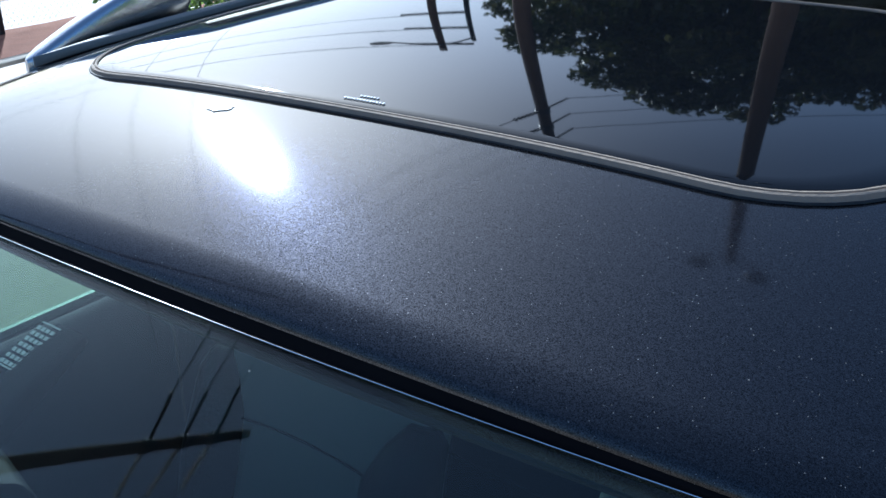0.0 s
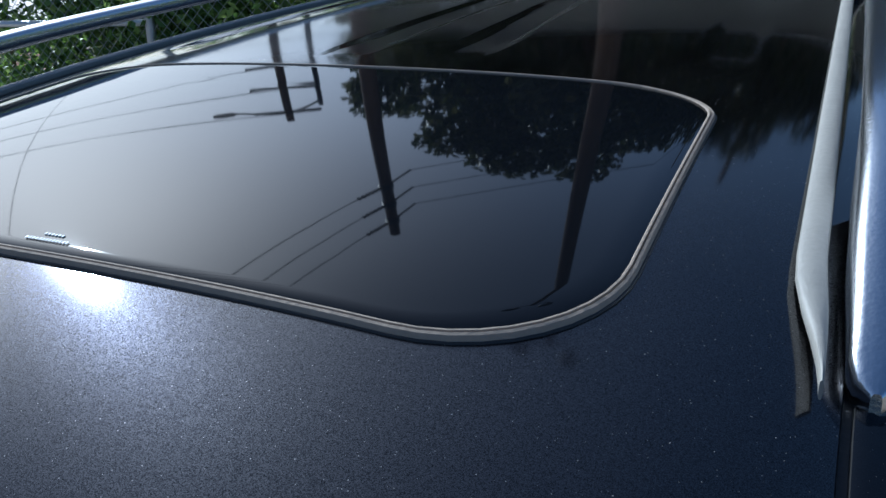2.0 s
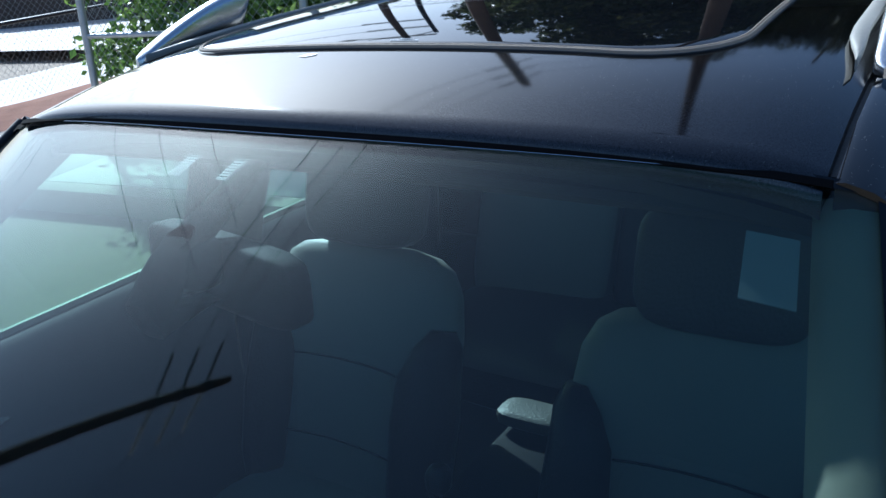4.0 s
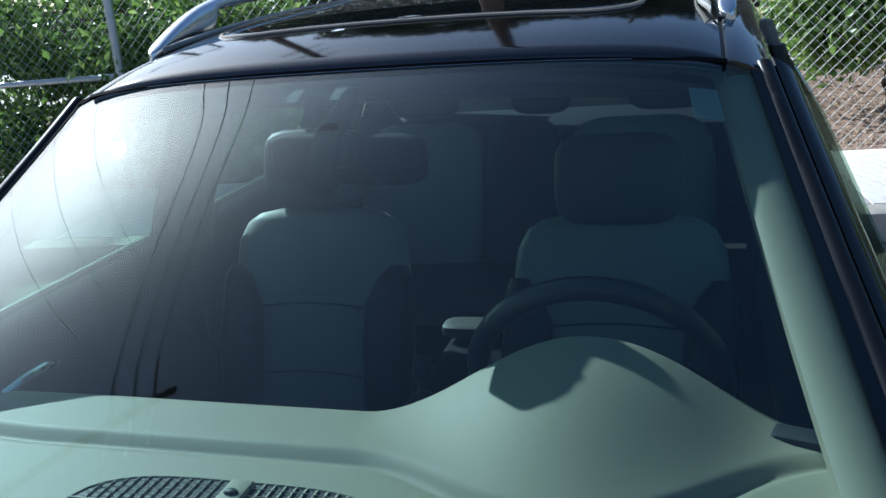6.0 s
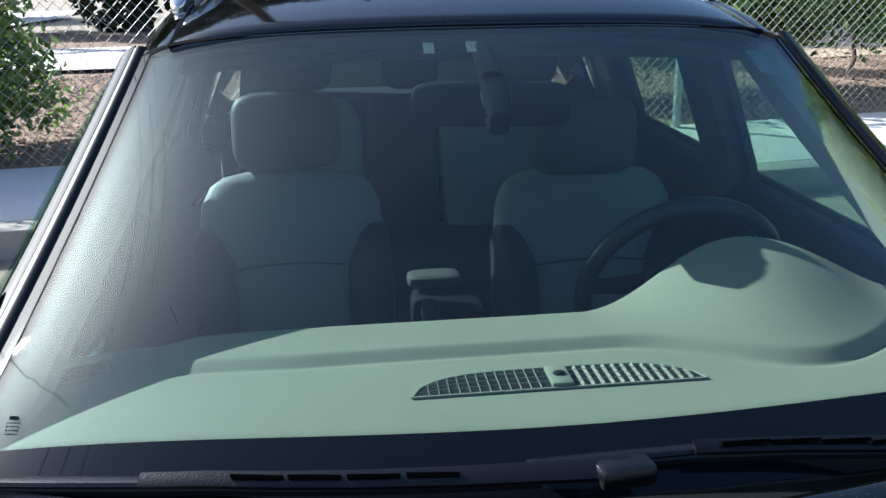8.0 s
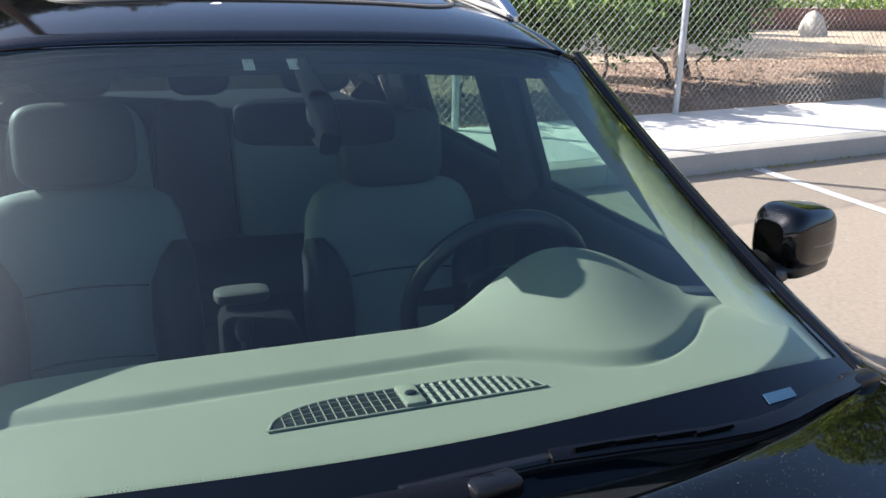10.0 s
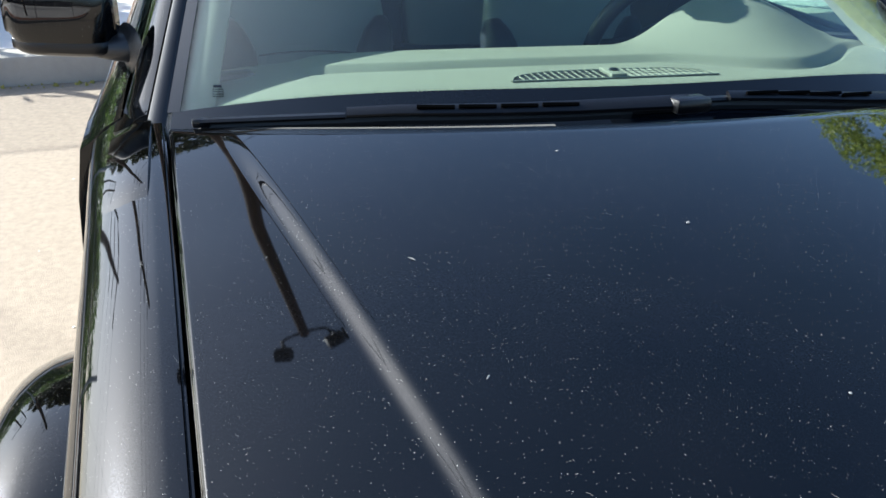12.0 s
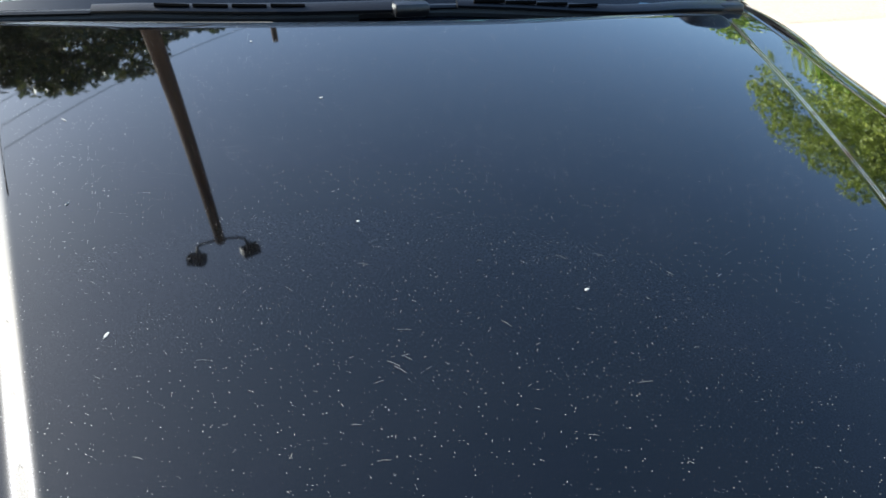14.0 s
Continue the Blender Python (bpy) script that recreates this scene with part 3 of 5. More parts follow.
# a cut stump by the walk, planters and a boulder far off
st = site(-0.72, FENCE_V + 0.55, 0.12)
stump = thing("tree_stump", "pale cut tree stump standing in leaf litter", "stump", m=Matrix.Translation(st))
part("trunk", loft_bm([[p + Vector((noise.noise((p.x * 9, p.y * 9, z)) * 0.03, 0, 0)) for p in ring((0, 0, z), (1, 0, 0), (0, 1, 0), r, r * 0.9, 14)] for z, r in ((-0.1, 0.2), (0.02, 0.17), (0.2, 0.15), (0.44, 0.155), (0.47, 0.14))]), STUMP, stump)
for u, v, w, d, h in ((14.0, 15.5, 5, 0.5, 0.6), (20.5, 15.2, 7, 0.5, 0.55)):
    pl = thing("planter", "low red-brown block planter with green plants", "planter", "planters", m=Matrix.Translation(site(u, v, 0.15)))
    part("wall", box_bm((0, 0, h / 2), (w, d, h), 0.03), ADOBE, pl)
    rg = np.random.default_rng(int(u))
    leaves("foliage", np.stack([rg.uniform(-w / 2, w / 2, 1500), rg.uniform(-0.2, 1.2, 1500), rg.uniform(h, h + 0.5, 1500)], 1), 0.16, GREEN, pl, "", 3)
bo = thing("boulder", "pale rounded boulder on bare earth", "boulder", m=Matrix.Translation(site(16.3, 12.6, 0.1)))
part("stone", loft_bm([[p + p * 0.15 * noise.noise((p.x * 2, p.y * 2, z * 2)) for p in ring((0, 0, z), (1, 0, 0), (0, 1, 0), r, r * 0.8, 16)] for z, r in ((-0.1, 0.33), (0.12, 0.36), (0.32, 0.30), (0.5, 0.2), (0.58, 0.06))]), ROCK, bo)
fw = thing("block_wall", "long dark wall far beyond the lot", "wall", m=Matrix.Translation(site(-24, 8, 0)))
part("wall", box_bm((0, 0, 1.2), (0.3, 70, 2.4), 0.02), WALL_FAR, fw)


# ---- poles and wires ----
def pole_thing(label, foot, top, r0, r1, category="utility pole"):
    p = thing("utility_pole", label, category, "poles round the lot", m=Matrix.Translation(foot))
    part("shaft", tube_bm([(0, 0, -0.5), (0, 0, top * 0.5), (0, 0, top)], [r0, (r0 + r1) / 2, r1], 14), WOOD_POLE, p)
    return p


def cable(a, b, sag, r=0.016, label="thin black overhead cable between poles"):
    a, b = Vector(a), Vector(b)
    pts = [a.lerp(b, i / 48) - Vector((0, 0, sag * (1 - (i / 24 - 1) ** 2))) for i in range(49)]
    c = part("overhead_cable", tube_bm(pts, r, 5), WIRE, None, label)
    return tagged(c, label, "cable", "overhead cables")


def away(eye, az, el, dist):
    """The place at that azimuth (left of +y), elevation and ground distance from an eye point."""
    a, e = radians(az), radians(el)
    return Vector((eye[0] - math.sin(a) * dist, eye[1] + math.cos(a) * dist, eye[2] + math.tan(e) * dist))


EYE = (0.2, 0.9, 1.5)
# flood light pole
ft = Vector((-2.25, 11.76, 14.35))
flood = pole_thing("tall brown timber pole with two flood lights on a curved bracket", (ft.x, ft.y, zg(ft.y)), ft.z - zg(ft.y), 0.20, 0.13, "light pole")
fz = ft.z - zg(ft.y)
for s in (-1, 1):
    part("bracket", tube_bm([(0, 0, fz - 0.22), (s * 0.14, 0, fz - 0.10), (s * 0.45, -0.02, fz - 0.08), (s * 0.62, -0.04, fz - 0.02), (s * 0.68, -0.05, fz + 0.22)], 0.04, 8), IRON, flood)
    part("flood_light", join_bm(box_bm((s * 0.72, -0.14, fz + 0.42), (0.50, 0.34, 0.34), 0.06, (25, 0, s * 20)), tube_bm([(s * 0.70, -0.06, fz + 0.44), (s * 0.70, 0.28, fz + 0.52)], [0.17, 0.06], 10)), IRON, flood)


def line_pole(label, foot, top, r0, r1, way, insul, glaze, lean=0.0):
    """A pole that carries three crossarms with strings of insulators along the cables."""
    p = pole_thing(label, foot, top, r0, r1)
    tilt = Matrix.Rotation(radians(lean), 3, "X")
    p.matrix_world = Matrix.Translation(foot) @ tilt.to_4x4()
    w = Vector(way).normalized()
    ends = []
    for h in insul:
        for s in (-1, 1):
            a = Vector((0, 0, h)) + w * s * r1
            b = Vector((0, 0, h - 0.1)) + w * s * 1.25
            part("insulator_string", tube_bm([a.lerp(b, i / 12) for i in range(13)], [0.025 if i % 2 else (0.075 if s > 0 else 0.045) for i in range(13)], 8), glaze if s > 0 else IRON, p)
            ends.append(Vector(foot) + tilt @ b)
        part("clamp", tube_bm([(0, 0, h - 0.12), (0, 0, h + 0.12)], r1 + 0.04, 12), IRON, p)
    return p, ends


pa = away(EYE, 30.7, 35.3, 16.6)
pb = away((0.1, 0.45, 1.25), 95.2, 55.7, 9.2)
wa = Vector((pb.x - pa.x, pb.y - pa.y, 0)).normalized()
ha = pa.z - zg(pa.y)
hb = pb.z - zg(pb.y)
ga, gb = Vector((pa.x, pa.y, zg(pa.y))), Vector((pb.x, pb.y - 0.231 * hb, zg(pb.y - 0.231 * hb)))
_, ea = line_pole("thick dark timber power pole with insulators and cables", ga, ha, 0.22, 0.15, wa, (ha - 0.75, ha - 1.65, ha - 2.55), IRON)
_, eb = line_pole("near timber power pole with white insulators and cables", gb, hb, 0.20, 0.13, wa, (hb - 0.9, hb - 1.75, hb - 2.6), WHITE_INK, -13.0)
far_r = away(EYE, -35, 12, 55)
far_l = away((0, 0, 1), 140, 20, 45)
for k in range(3):
    cable(ea[2 * k + 1], eb[2 * k], 0.35)
    cable(ea[2 * k], Vector((far_r.x, far_r.y, ga.z + ha - 1 - k)), 1.0)
    cable(eb[2 * k + 1], Vector((far_l.x, far_l.y, gb.z + hb - 1 - k)), 1.0)
# farther pole with crossarms and the street lamp beside it
pc = away(EYE, 37.0, 19.75, 30.7)
gc, hc = Vector((pc.x, pc.y, zg(pc.y))), pc.z - zg(pc.y)
pole_c = pole_thing("grey power pole with crossarms farther off", gc, hc, 0.22, 0.16)
for h in (0.6, 2.0, 3.2):
    part("crossarm", box_bm((0, 0, hc - h), (2.6, 0.14, 0.14), 0.02, (0, 0, 25)), IRON, pole_c)
pd = away(EYE, 34.55, 18.45, 26.4)
gd, hd = Vector((pd.x, pd.y, zg(pd.y))), pd.z - zg(pd.y)
lamp_pole = thing("street_lamp", "dark steel street lamp with a long curved arm", "street lamp", m=Matrix.Translation(gd))
part("pole", tube_bm([(0, 0, -0.3), (0, 0, hd)], [0.14, 0.09], 10), IRON, lamp_pole)
le = away(EYE, 41.5, 18.2, 25.1) - gd
part("arm", tube_bm([(le.x * f, le.y * f, hd - 0.25 + (le.z - hd + 0.25) * f + 0.45 * math.sin(math.pi * min(1, f * 1.15)) * (1 - 0.4 * f)) for f in span(0, 1, 10)], 0.05, 8), IRON, lamp_pole)
part("lamp_head", pillow_bm(le, (0.8, 0.35, 0.2), 2.5, 14, 8, (0, 0, 40)), IRON, lamp_pole)
pe = away((-0.3, -0.2, 1.0), -1.2, 28.0, 24)
ge = Vector((pe.x, pe.y, zg(pe.y)))
pole_thing("slim bare timber pole far behind the car", ge, pe.z - ge.z, 0.16, 0.11)
for h in (0.5, 1.9, 3.1):
    for s in (-1, 1):
        cable(gc + Vector((s * 1.1, s * 0.5, hc - h)), (-42 + s, 4 + s * 2, gc.z + hc - h + 1), 0.8, 0.014)
for k in range(3):
    cable(away((0, 1, 1.5), 48 + 4 * k, 6, 40), away((0, 1, 1.5), 75 + 8 * k, 44, 9), 0.5, 0.008)


# ---- the car ----
car = thing("car", "dusty black metallic estate car with aluminium roof rails, parked nose out", "car")


def hood_z(x, y):
    return 1.041 + 0.09 * y - 0.065 * y * y - 0.11 * x * x


def roof_z(x, y):
    d = y - 0.97
    z = -0.0453 * x * x - 0.2313 * x ** 4 + 0.0508 * x * x * min(d, 0.5)
    if d > 0.4:
        return z + 1.5499 + 0.0806 * (d - 0.4) - 0.028 * (d - 0.4) ** 2
    return z + 1.5064 + 0.1661 * d - 0.2157 * d * d + 0.1815 * d ** 3 - 0.1147 * max(0.0, -0.02 - d) ** 2


def roof_front(x):
    """The y of the roof skin's front edge."""
    return 0.733 + 0.075 * x * x + 0.15 * x ** 4


def edge_x(y):
    """Half width of the roof skin."""
    return 0.545 + 0.02 * smooth01((y - 0.9) / 0.8) - 0.02 * smooth01((y - 2.4) / 0.8)


def rib(x, y):
    """Shallow pressed channels behind the sunroof."""
    d = 0.0
    for c in (-0.40, -0.085, 0.085, 0.40):
        c2 = c - (0.04 if c > 0 else -0.04) * (y - 1.63)
        d += smooth01((x - c2 + 0.036) / 0.010) * smooth01((c2 + 0.036 - x) / 0.010)
    return -0.0035 * d * smooth01((y - 1.60) / 0.06)


# roof skin
rows = []
for j, part_way in enumerate([0.0, 0.0018] + [(k / 40) ** 1.15 for k in range(1, 41)]):
    row = []
    for i in range(-80, 81):
        f = i / 80
        y0 = roof_front(f * edge_x(0.75))
        y = y0 + (3.0 - y0) * part_way
        x = f * edge_x(y)
        row.append((x, y, roof_z(x, y) + rib(x, y) - 0.012 * abs(f) ** 14 - (0.005 if j == 0 else 0)))
    rows.append(row)
part("roof_panel", grid_bm(rows, thick=0.02), ROOF_PAINT, car, "", 50)
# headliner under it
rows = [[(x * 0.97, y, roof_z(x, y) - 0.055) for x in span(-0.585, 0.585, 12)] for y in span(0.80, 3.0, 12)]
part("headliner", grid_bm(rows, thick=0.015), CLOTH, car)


# sunroof: a dark pane in a weathered seal
def sunroof_outline(grow, n=10):
    hx, y0, y1, r = 0.4165 + grow, 0.9505 - grow, 1.446 + grow, 0.115 + grow * 0.7
    out = []
    for cx, cy, a0 in ((hx - r, y1 - r * 0.6, 0), (-hx + r, y1 - r * 0.6, 90), (-hx + r, y0 + r, 180), (hx - r, y0 + r, 270)):
        for k in range(n + 1):
            a = radians(a0 + 90 * k / n)
            ry = r * 0.6 if a0 < 180 else r
            out.append((cx + r * math.cos(a), cy + ry * math.sin(a)))
    full = []
    for i, (a, b) in enumerate(zip(out, out[1:] + out[:1])):
        m = 16 if (i + 1) % (n + 1) == 0 else 1      # straight sides in short steps, to follow the crown
        full += [(a[0] + (b[0] - a[0]) * k / m, a[1] + (b[1] - a[1]) * k / m) for k in range(m)]
    return full


def on_roof(p, dz):
    bow = 1 - (p[0] / 0.43) ** 2      # the rear edge bows back a little
    y = p[1] + 0.004 * bow * smooth01((1.20 - p[1]) / 0.25) + 0.023 * bow * smooth01((p[1] - 1.20) / 0.25)
    return (p[0], y, roof_z(p[0], y) + dz)


base = sunroof_outline(0.0)
rows = []
for f in [0.0, 0.01] + [k / 28 * 0.985 for k in range(1, 29)] + [1.0]:
    rows.append([on_roof((p[0] * f, 1.20 + (p[1] - 1.20) * f), 0.0045 - (0.0015 if f == 1.0 else 0)) for p in base])
bm = grid_bm(rows[1:], close=True)
bm.verts.ensure_lookup_table()
bm.faces.new([bm.verts[i] for i in range(len(base))])
sunroof = part("sunroof", bm, ROOF_GLASS, car, "dark tinted glass sunroof", 50)
seal_profile = ((-0.001, 0.0040), (0.0, 0.0052), (0.0012, 0.0052), (0.0016, 0.0030), (0.0024, 0.0030), (0.0028, 0.0050), (0.0046, 0.0044), (0.0056, 0.0018), (0.0060, 0.0))
rows = [[on_roof(p, z) for p in sunroof_outline(g)] for g, z in seal_profile]
part("seal", grid_bm(rows, close=True), SEAL, sunroof, "weathered grey rubber seal")
rows = [[on_roof(p, z) for p in sunroof_outline(g)] for g, z in ((0.0056, 0.0010), (0.0061, 0.0014), (0.0068, 0.0012), (0.0074, 0.0002))]
part("gap", grid_bm(rows, close=True), RUBBER, sunroof)


def bars(name, origin, right, up, rows_, material, parent):
    """Plain bars in place of writing."""
    r, u = Vector(right).normalized(), Vector(up).normalized()
    n = r.cross(u)
    bm = bmesh.new()
    for x0, x1, y0, y1 in rows_:
        vs = [bm.verts.new(Vector(origin) + r * a + u * b + n * c) for c in (0, 0.0006) for a, b in ((x0, y0), (x1, y0), (x1, y1), (x0, y1))]
        bm.faces.new(vs[4:])
        for k in range(4):
            bm.faces.new((vs[k], vs[(k + 1) % 4], vs[4 + (k + 1) % 4], vs[4 + k]))
    return part(name, bm, material, parent, "", 0)


lp = on_roof((0.008, 0.966), 0.0050)
bars("lettering", lp, (1, 0, 0), (0, 1, 0.13), [(-0.010 + 0.0035 * k, -0.0084 + 0.0035 * k, 0.0045, 0.0070) for k in range(6)] + [(-0.021 + 0.0034 * k, -0.0194 + 0.0034 * k, -0.004, -0.0010) for k in range(13)], WHITE_INK, sunroof)

# ditch strips and cant rails along the roof sides
for s in (-1, 1):
    ys_ = span(0.80, 3.05, 24)
    rows = []
    for y in ys_:
        e, z = edge_x(y), roof_z(edge_x(y), y) - 0.012
        rows.append([(s * (e - 0.001), y, z), (s * (e + 0.001), y, z - 0.006), (s * (e + 0.006), y, z - 0.006), (s * (e + 0.007), y, z - 0.001)])
    part("roof_ditch_strip", grid_bm(rows, thick=0.006), RUBBER, car)
    rows = []
    for y in [0.782] + ys_:
        e, z = edge_x(y) + 0.007, roof_z(edge_x(y), y) - 0.013
        rows.append([(s * (e + d), y, z + h) for d, h in ((0, 0), (0.008, 0.001), (0.03, -0.006), (0.055, -0.022), (0.075, -0.05), (0.085, -0.085), (0.06, -0.095), (0.0, -0.05))])
    part("cant_rail", loft_bm(rows), PAINT, car)
    # roof rail: front foot sweeps up into the bar and down again at the tail
    pts, rad = [], []
    for k in range(41):
        f = (k / 40) ** 1.5
        y = 1.010 + f * 1.846
        x = -0.006 + s * (0.566 + 0.002 * smooth01((1.14 - y) / 0.10))
        up_ = math.sin(math.pi / 2 * min(1, f / 0.17)) ** 0.9 * math.sin(math.pi / 2 * min(1, (1 - f) / 0.15)) ** 0.9
        pts.append((x, y, roof_z(0.56, y) - 0.004 + 0.072 * up_))
    rows = []
    for k, (x, y, z) in enumerate(pts):
        f = (k / 40) ** 1.5
        foot = max(0.0, 1 - f / 0.13, 1 - (1 - f) / 0.12)
        w = 0.003 + 0.0125 * min(1.0, min(f, 1 - f) / 0.008) ** 0.5 + 0.002 * smooth01(f / 0.06)
        zb = (roof_z(0.58, y) - 0.012) if foot > 0 else z - 0.020
        h = max(0.012, z + 0.006 - zb)
        rows.append(ring((x, y, zb + h / 2), (1, 0, 0), (0, 0, 1), w, h / 2, 20, 3.6))
    rail = part("roof_rail", loft_bm(rows), ALU, car, "satin aluminium roof rail")
    strip = []
    for k in range(31):
        y = 0.998 + 1.86 * (k / 30) ** 1.6
        w = 0.0012 + 0.0085 * smooth01((y - 0.995) / 0.11)
        x = 0.5345 - 0.013 * smooth01((y - 0.995) / 0.14)
        strip.append(ring((s * x, y, roof_z(x, y) + 0.002), (1, 0, 0), (0, 0, 1), w, 0.006, 12, 2.6))
    part("base_strip", loft_bm(strip), BASE_GREY, rail, "grey plastic foot strip")


# shapes of the hood and fenders
def hood_edge_x(y):
    return 0.722 - 0.055 * (0.05 - y) - 0.03 * smooth01((-0.80 - y) / 0.5)


def hood_y(f, g):
    """f across, g from the rear edge to the front."""
    yr = -0.135 + 0.40 * (f * 0.72) ** 2
    yf = -1.20 + 0.17 * f * f
    return yr + (yf - yr) * g


def ramp(t):
    """A straight step with short rounded ends."""
    r = 0.25
    if t <= -r or t >= 1 + r:
        return 0.0 if t < 0.5 else 1.0
    if t < r:
        return (t + r) ** 2 / (4 * r)
    if t > 1 - r:
        return 1 - (1 + r - t) ** 2 / (4 * r)
    return t


def crease(x, y):
    cx = 0.575 - 0.222 * (-0.3 - y)
    return -0.0076 * ramp((abs(x) - cx + 0.009) / 0.017) * smooth01((0.04 - y) / 0.30)


def fender_profile(y):
    e = hood_edge_x(y) + 0.0050
    z = hood_z(e, y) + crease(e, y) - 0.004
    o = hood_edge_x(y) + 0.112 + 0.004 * smooth01((y + 0.12) / 0.30)
    return e, z, o


FENDER = ((0.0, -0.004), (0.02, -0.0004), (0.15, -0.0009), (0.20, -0.0017), (0.30, -0.0044), (0.40, -0.0079), (0.50, -0.0123), (0.60, -0.0178), (0.70, -0.0244), (0.80, -0.0323), (0.88, -0.0398), (0.94, -0.0475), (0.98, -0.0549), (1.0, -0.0612))


def fender_z(x, y):
    """Height of the fender's crown."""
    e, z, o = fender_profile(y)
    f = (x - e) / (o - e)
    return z + float(np.interp(f, [p[0] for p in FENDER], [p[1] for p in FENDER]))


# windshield
def glass_p(f, s):
    """f: -1..1 across, s: 0..1 from the cowl to the header."""
    x = f * (0.735 - 0.135 * s)
    yb, zb = -0.055 + 0.10 * x * x + 0.205 * x ** 4, 0.985 - 0.02 * x * x
    yh, zh = 0.738 + 0.07 * x * x + 0.25 * x ** 4, 1.439 - 0.03 * x * x - 0.12 * x ** 4
    y, z = yb + (yh - yb) * s, zb + (zh - zb) * s
    bow, wrap = 4 * s * (1 - s), f * f
    b = 0.034 * bow * (1 - 0.9 * f * f)
    return Vector((x + 0.012 * f ** 5 * bow, y - b * 0.45, z + b * 0.85 - 0.034 * bow * wrap - 0.010 * (f * f * (1 - s) + f ** 6 * s)))


def glass_n(f, s):
    a, b, c = glass_p(f, s), glass_p(f + 0.01, s), glass_p(f, s + 0.01)
    n = (b - a).cross(c - a).normalized()
    return n if n.z > 0 else -n


def glass_s(f, y):
    """The s at which the glass has that y."""
    lo, hi = -0.1, 1.1
    for _ in range(30):
        mid = (lo + hi) / 2
        lo, hi = (mid, hi) if glass_p(f, mid).y < y else (lo, mid)
    return lo


windshield = part("windshield", grid_bm([[glass_p(i / 20, j / 16) for i in range(-20, 21)] for j in range(17)], thick=0.005, down=(0, 0.5, -0.85)), GLASS, car, "greenish laminated windshield", 60)
windshield.visible_shadow = False
# black printed band round its edge, just above the pane
rows = [[], [], []]
for i in range(-24, 25):
    f = i / 24 * 0.985
    x = f * 0.735
    s1 = glass_s(f, 0.0115 + 0.205 * x * x)
    for r_, s in zip(rows, (0.002, s1 * 0.5, s1)):
        r_.append(glass_p(f, s) + glass_n(f, s) * 0.0012)
part("bottom_band", grid_bm(rows), FRIT, windshield, "black printed band")
for sd in (-1, 1):
    rows = [[glass_p(sd * f, s) + glass_n(sd * f, s) * 0.0014 for f in (0.971, 0.984, 0.998)] for s in span(0.09, 1, 20)]
    part("side_band", grid_bm(rows), FRIT, windshield)
rows = [[glass_p(i / 20, s) + glass_n(i / 20, s) * 0.0010 for i in range(-19, 20)] for s in (0.994, 1.000, 1.006)]
part("top_band", grid_bm(rows), FRIT, windshield)
# dotted fringe of the printed band
dv, df = [], []
for i in range(-150, 151):
    f = i / 150 * 0.9
    x = f * 0.735
    for k in range(2):
        s = glass_s(f, 0.0115 + 0.205 * x * x + 0.0012 + 0.0024 * k)
        p, n_ = glass_p(f + 0.0015 * k, s), glass_n(f, s) * 0.0012
        r_ = 0.0009 - 0.0002 * k
        b = len(dv)
        dv += [p + n_ + Vector((r_, 0, 0)), p + n_ + Vector((0, r_ * 0.85, r_ * 0.5)), p + n_ + Vector((-r_, 0, 0)), p + n_ - Vector((0, r_ * 0.85, r_ * 0.5))]
        df.append((b, b + 1, b + 2, b + 3))
pydata("dotted_fringe", dv, df, FRIT, windshield)


def glass_patch(name, f0, f1, s0, s1, off, material, label=""):
    rows = [[glass_p(f, s) + glass_n(f, s) * off for f in span(f0, f1, 4)] for s in span(s0, s1, 4)]
    return part(name, grid_bm(rows, thick=0.0008), material, windshield, label)


glass_patch("square_sticker", 0.819, 0.884, 0.866, 0.938, -0.008, STICKER, "pale square sticker inside the glass")
glass_patch("warning_sticker", 0.660, 0.745, 0.051, 0.069, 0.0035, BLUE_STICKER, "small pale blue sticker on the black band")
fm, sm = -0.900, 0.136
bars("glass_marking", glass_p(fm, sm) + glass_n(fm, sm) * 0.002, (1, -0.2, 0), (0, 0.86, 0.5), [(-0.006, 0.006, 0.011, 0.016)] + [(-0.008 + 0.0045 * j, -0.005 + 0.0045 * j, 0.006 - 0.005 * k, 0.0074 - 0.005 * k) for k in range(4) for j in range(4)], FRIT, windshield)
# two pale ladder-patterned toll patches high on the pane
for fx in (-0.160, -0.037):
    gpt = glass_p(fx, 0.914)
    bars("ladder_patch", gpt + glass_n(fx, 0.914) * -0.0070, (1, 0, 0), glass_p(fx, 0.94) - gpt, [(-0.009 + 0.0048 * k, -0.0055 + 0.0048 * k, -0.024 + 0.0048 * j, -0.0212 + 0.0048 * j) for k in range(4) for j in range(3, 10)] + [(-0.0095, 0.0105, -0.0115, -0.0105), (-0.0095, 0.0105, 0.0245, 0.0255)], STICKER, windshield)
# header seal strip and side mouldings
rows = [[], [], [], [], []]
line = []
for f in span(-1, 1, 60):
    x = f * 0.552
    y0, gf = roof_front(x), x / 0.6015
    p = glass_p(gf, 0.985 + 0.036 * x * x)
    z0 = roof_z(x, y0)
    a, b = Vector((x, y0 + 0.004, z0 - 0.003)), Vector((x, y0 - 0.002, z0 - 0.008))
    low_p = p + glass_n(gf, 0.98) * 0.0015
    for r_, q in zip(rows, (a + Vector((0, 0.004, -0.012)), a, b, b.lerp(low_p, 0.5) + Vector((0, 0, -0.002)), low_p)):
        r_.append(q)
    line.append(low_p + Vector((0, -0.0006, 0.0006)))
part("header_strip", grid_bm(rows), MATTE, car, "matte black seal under the roof edge")
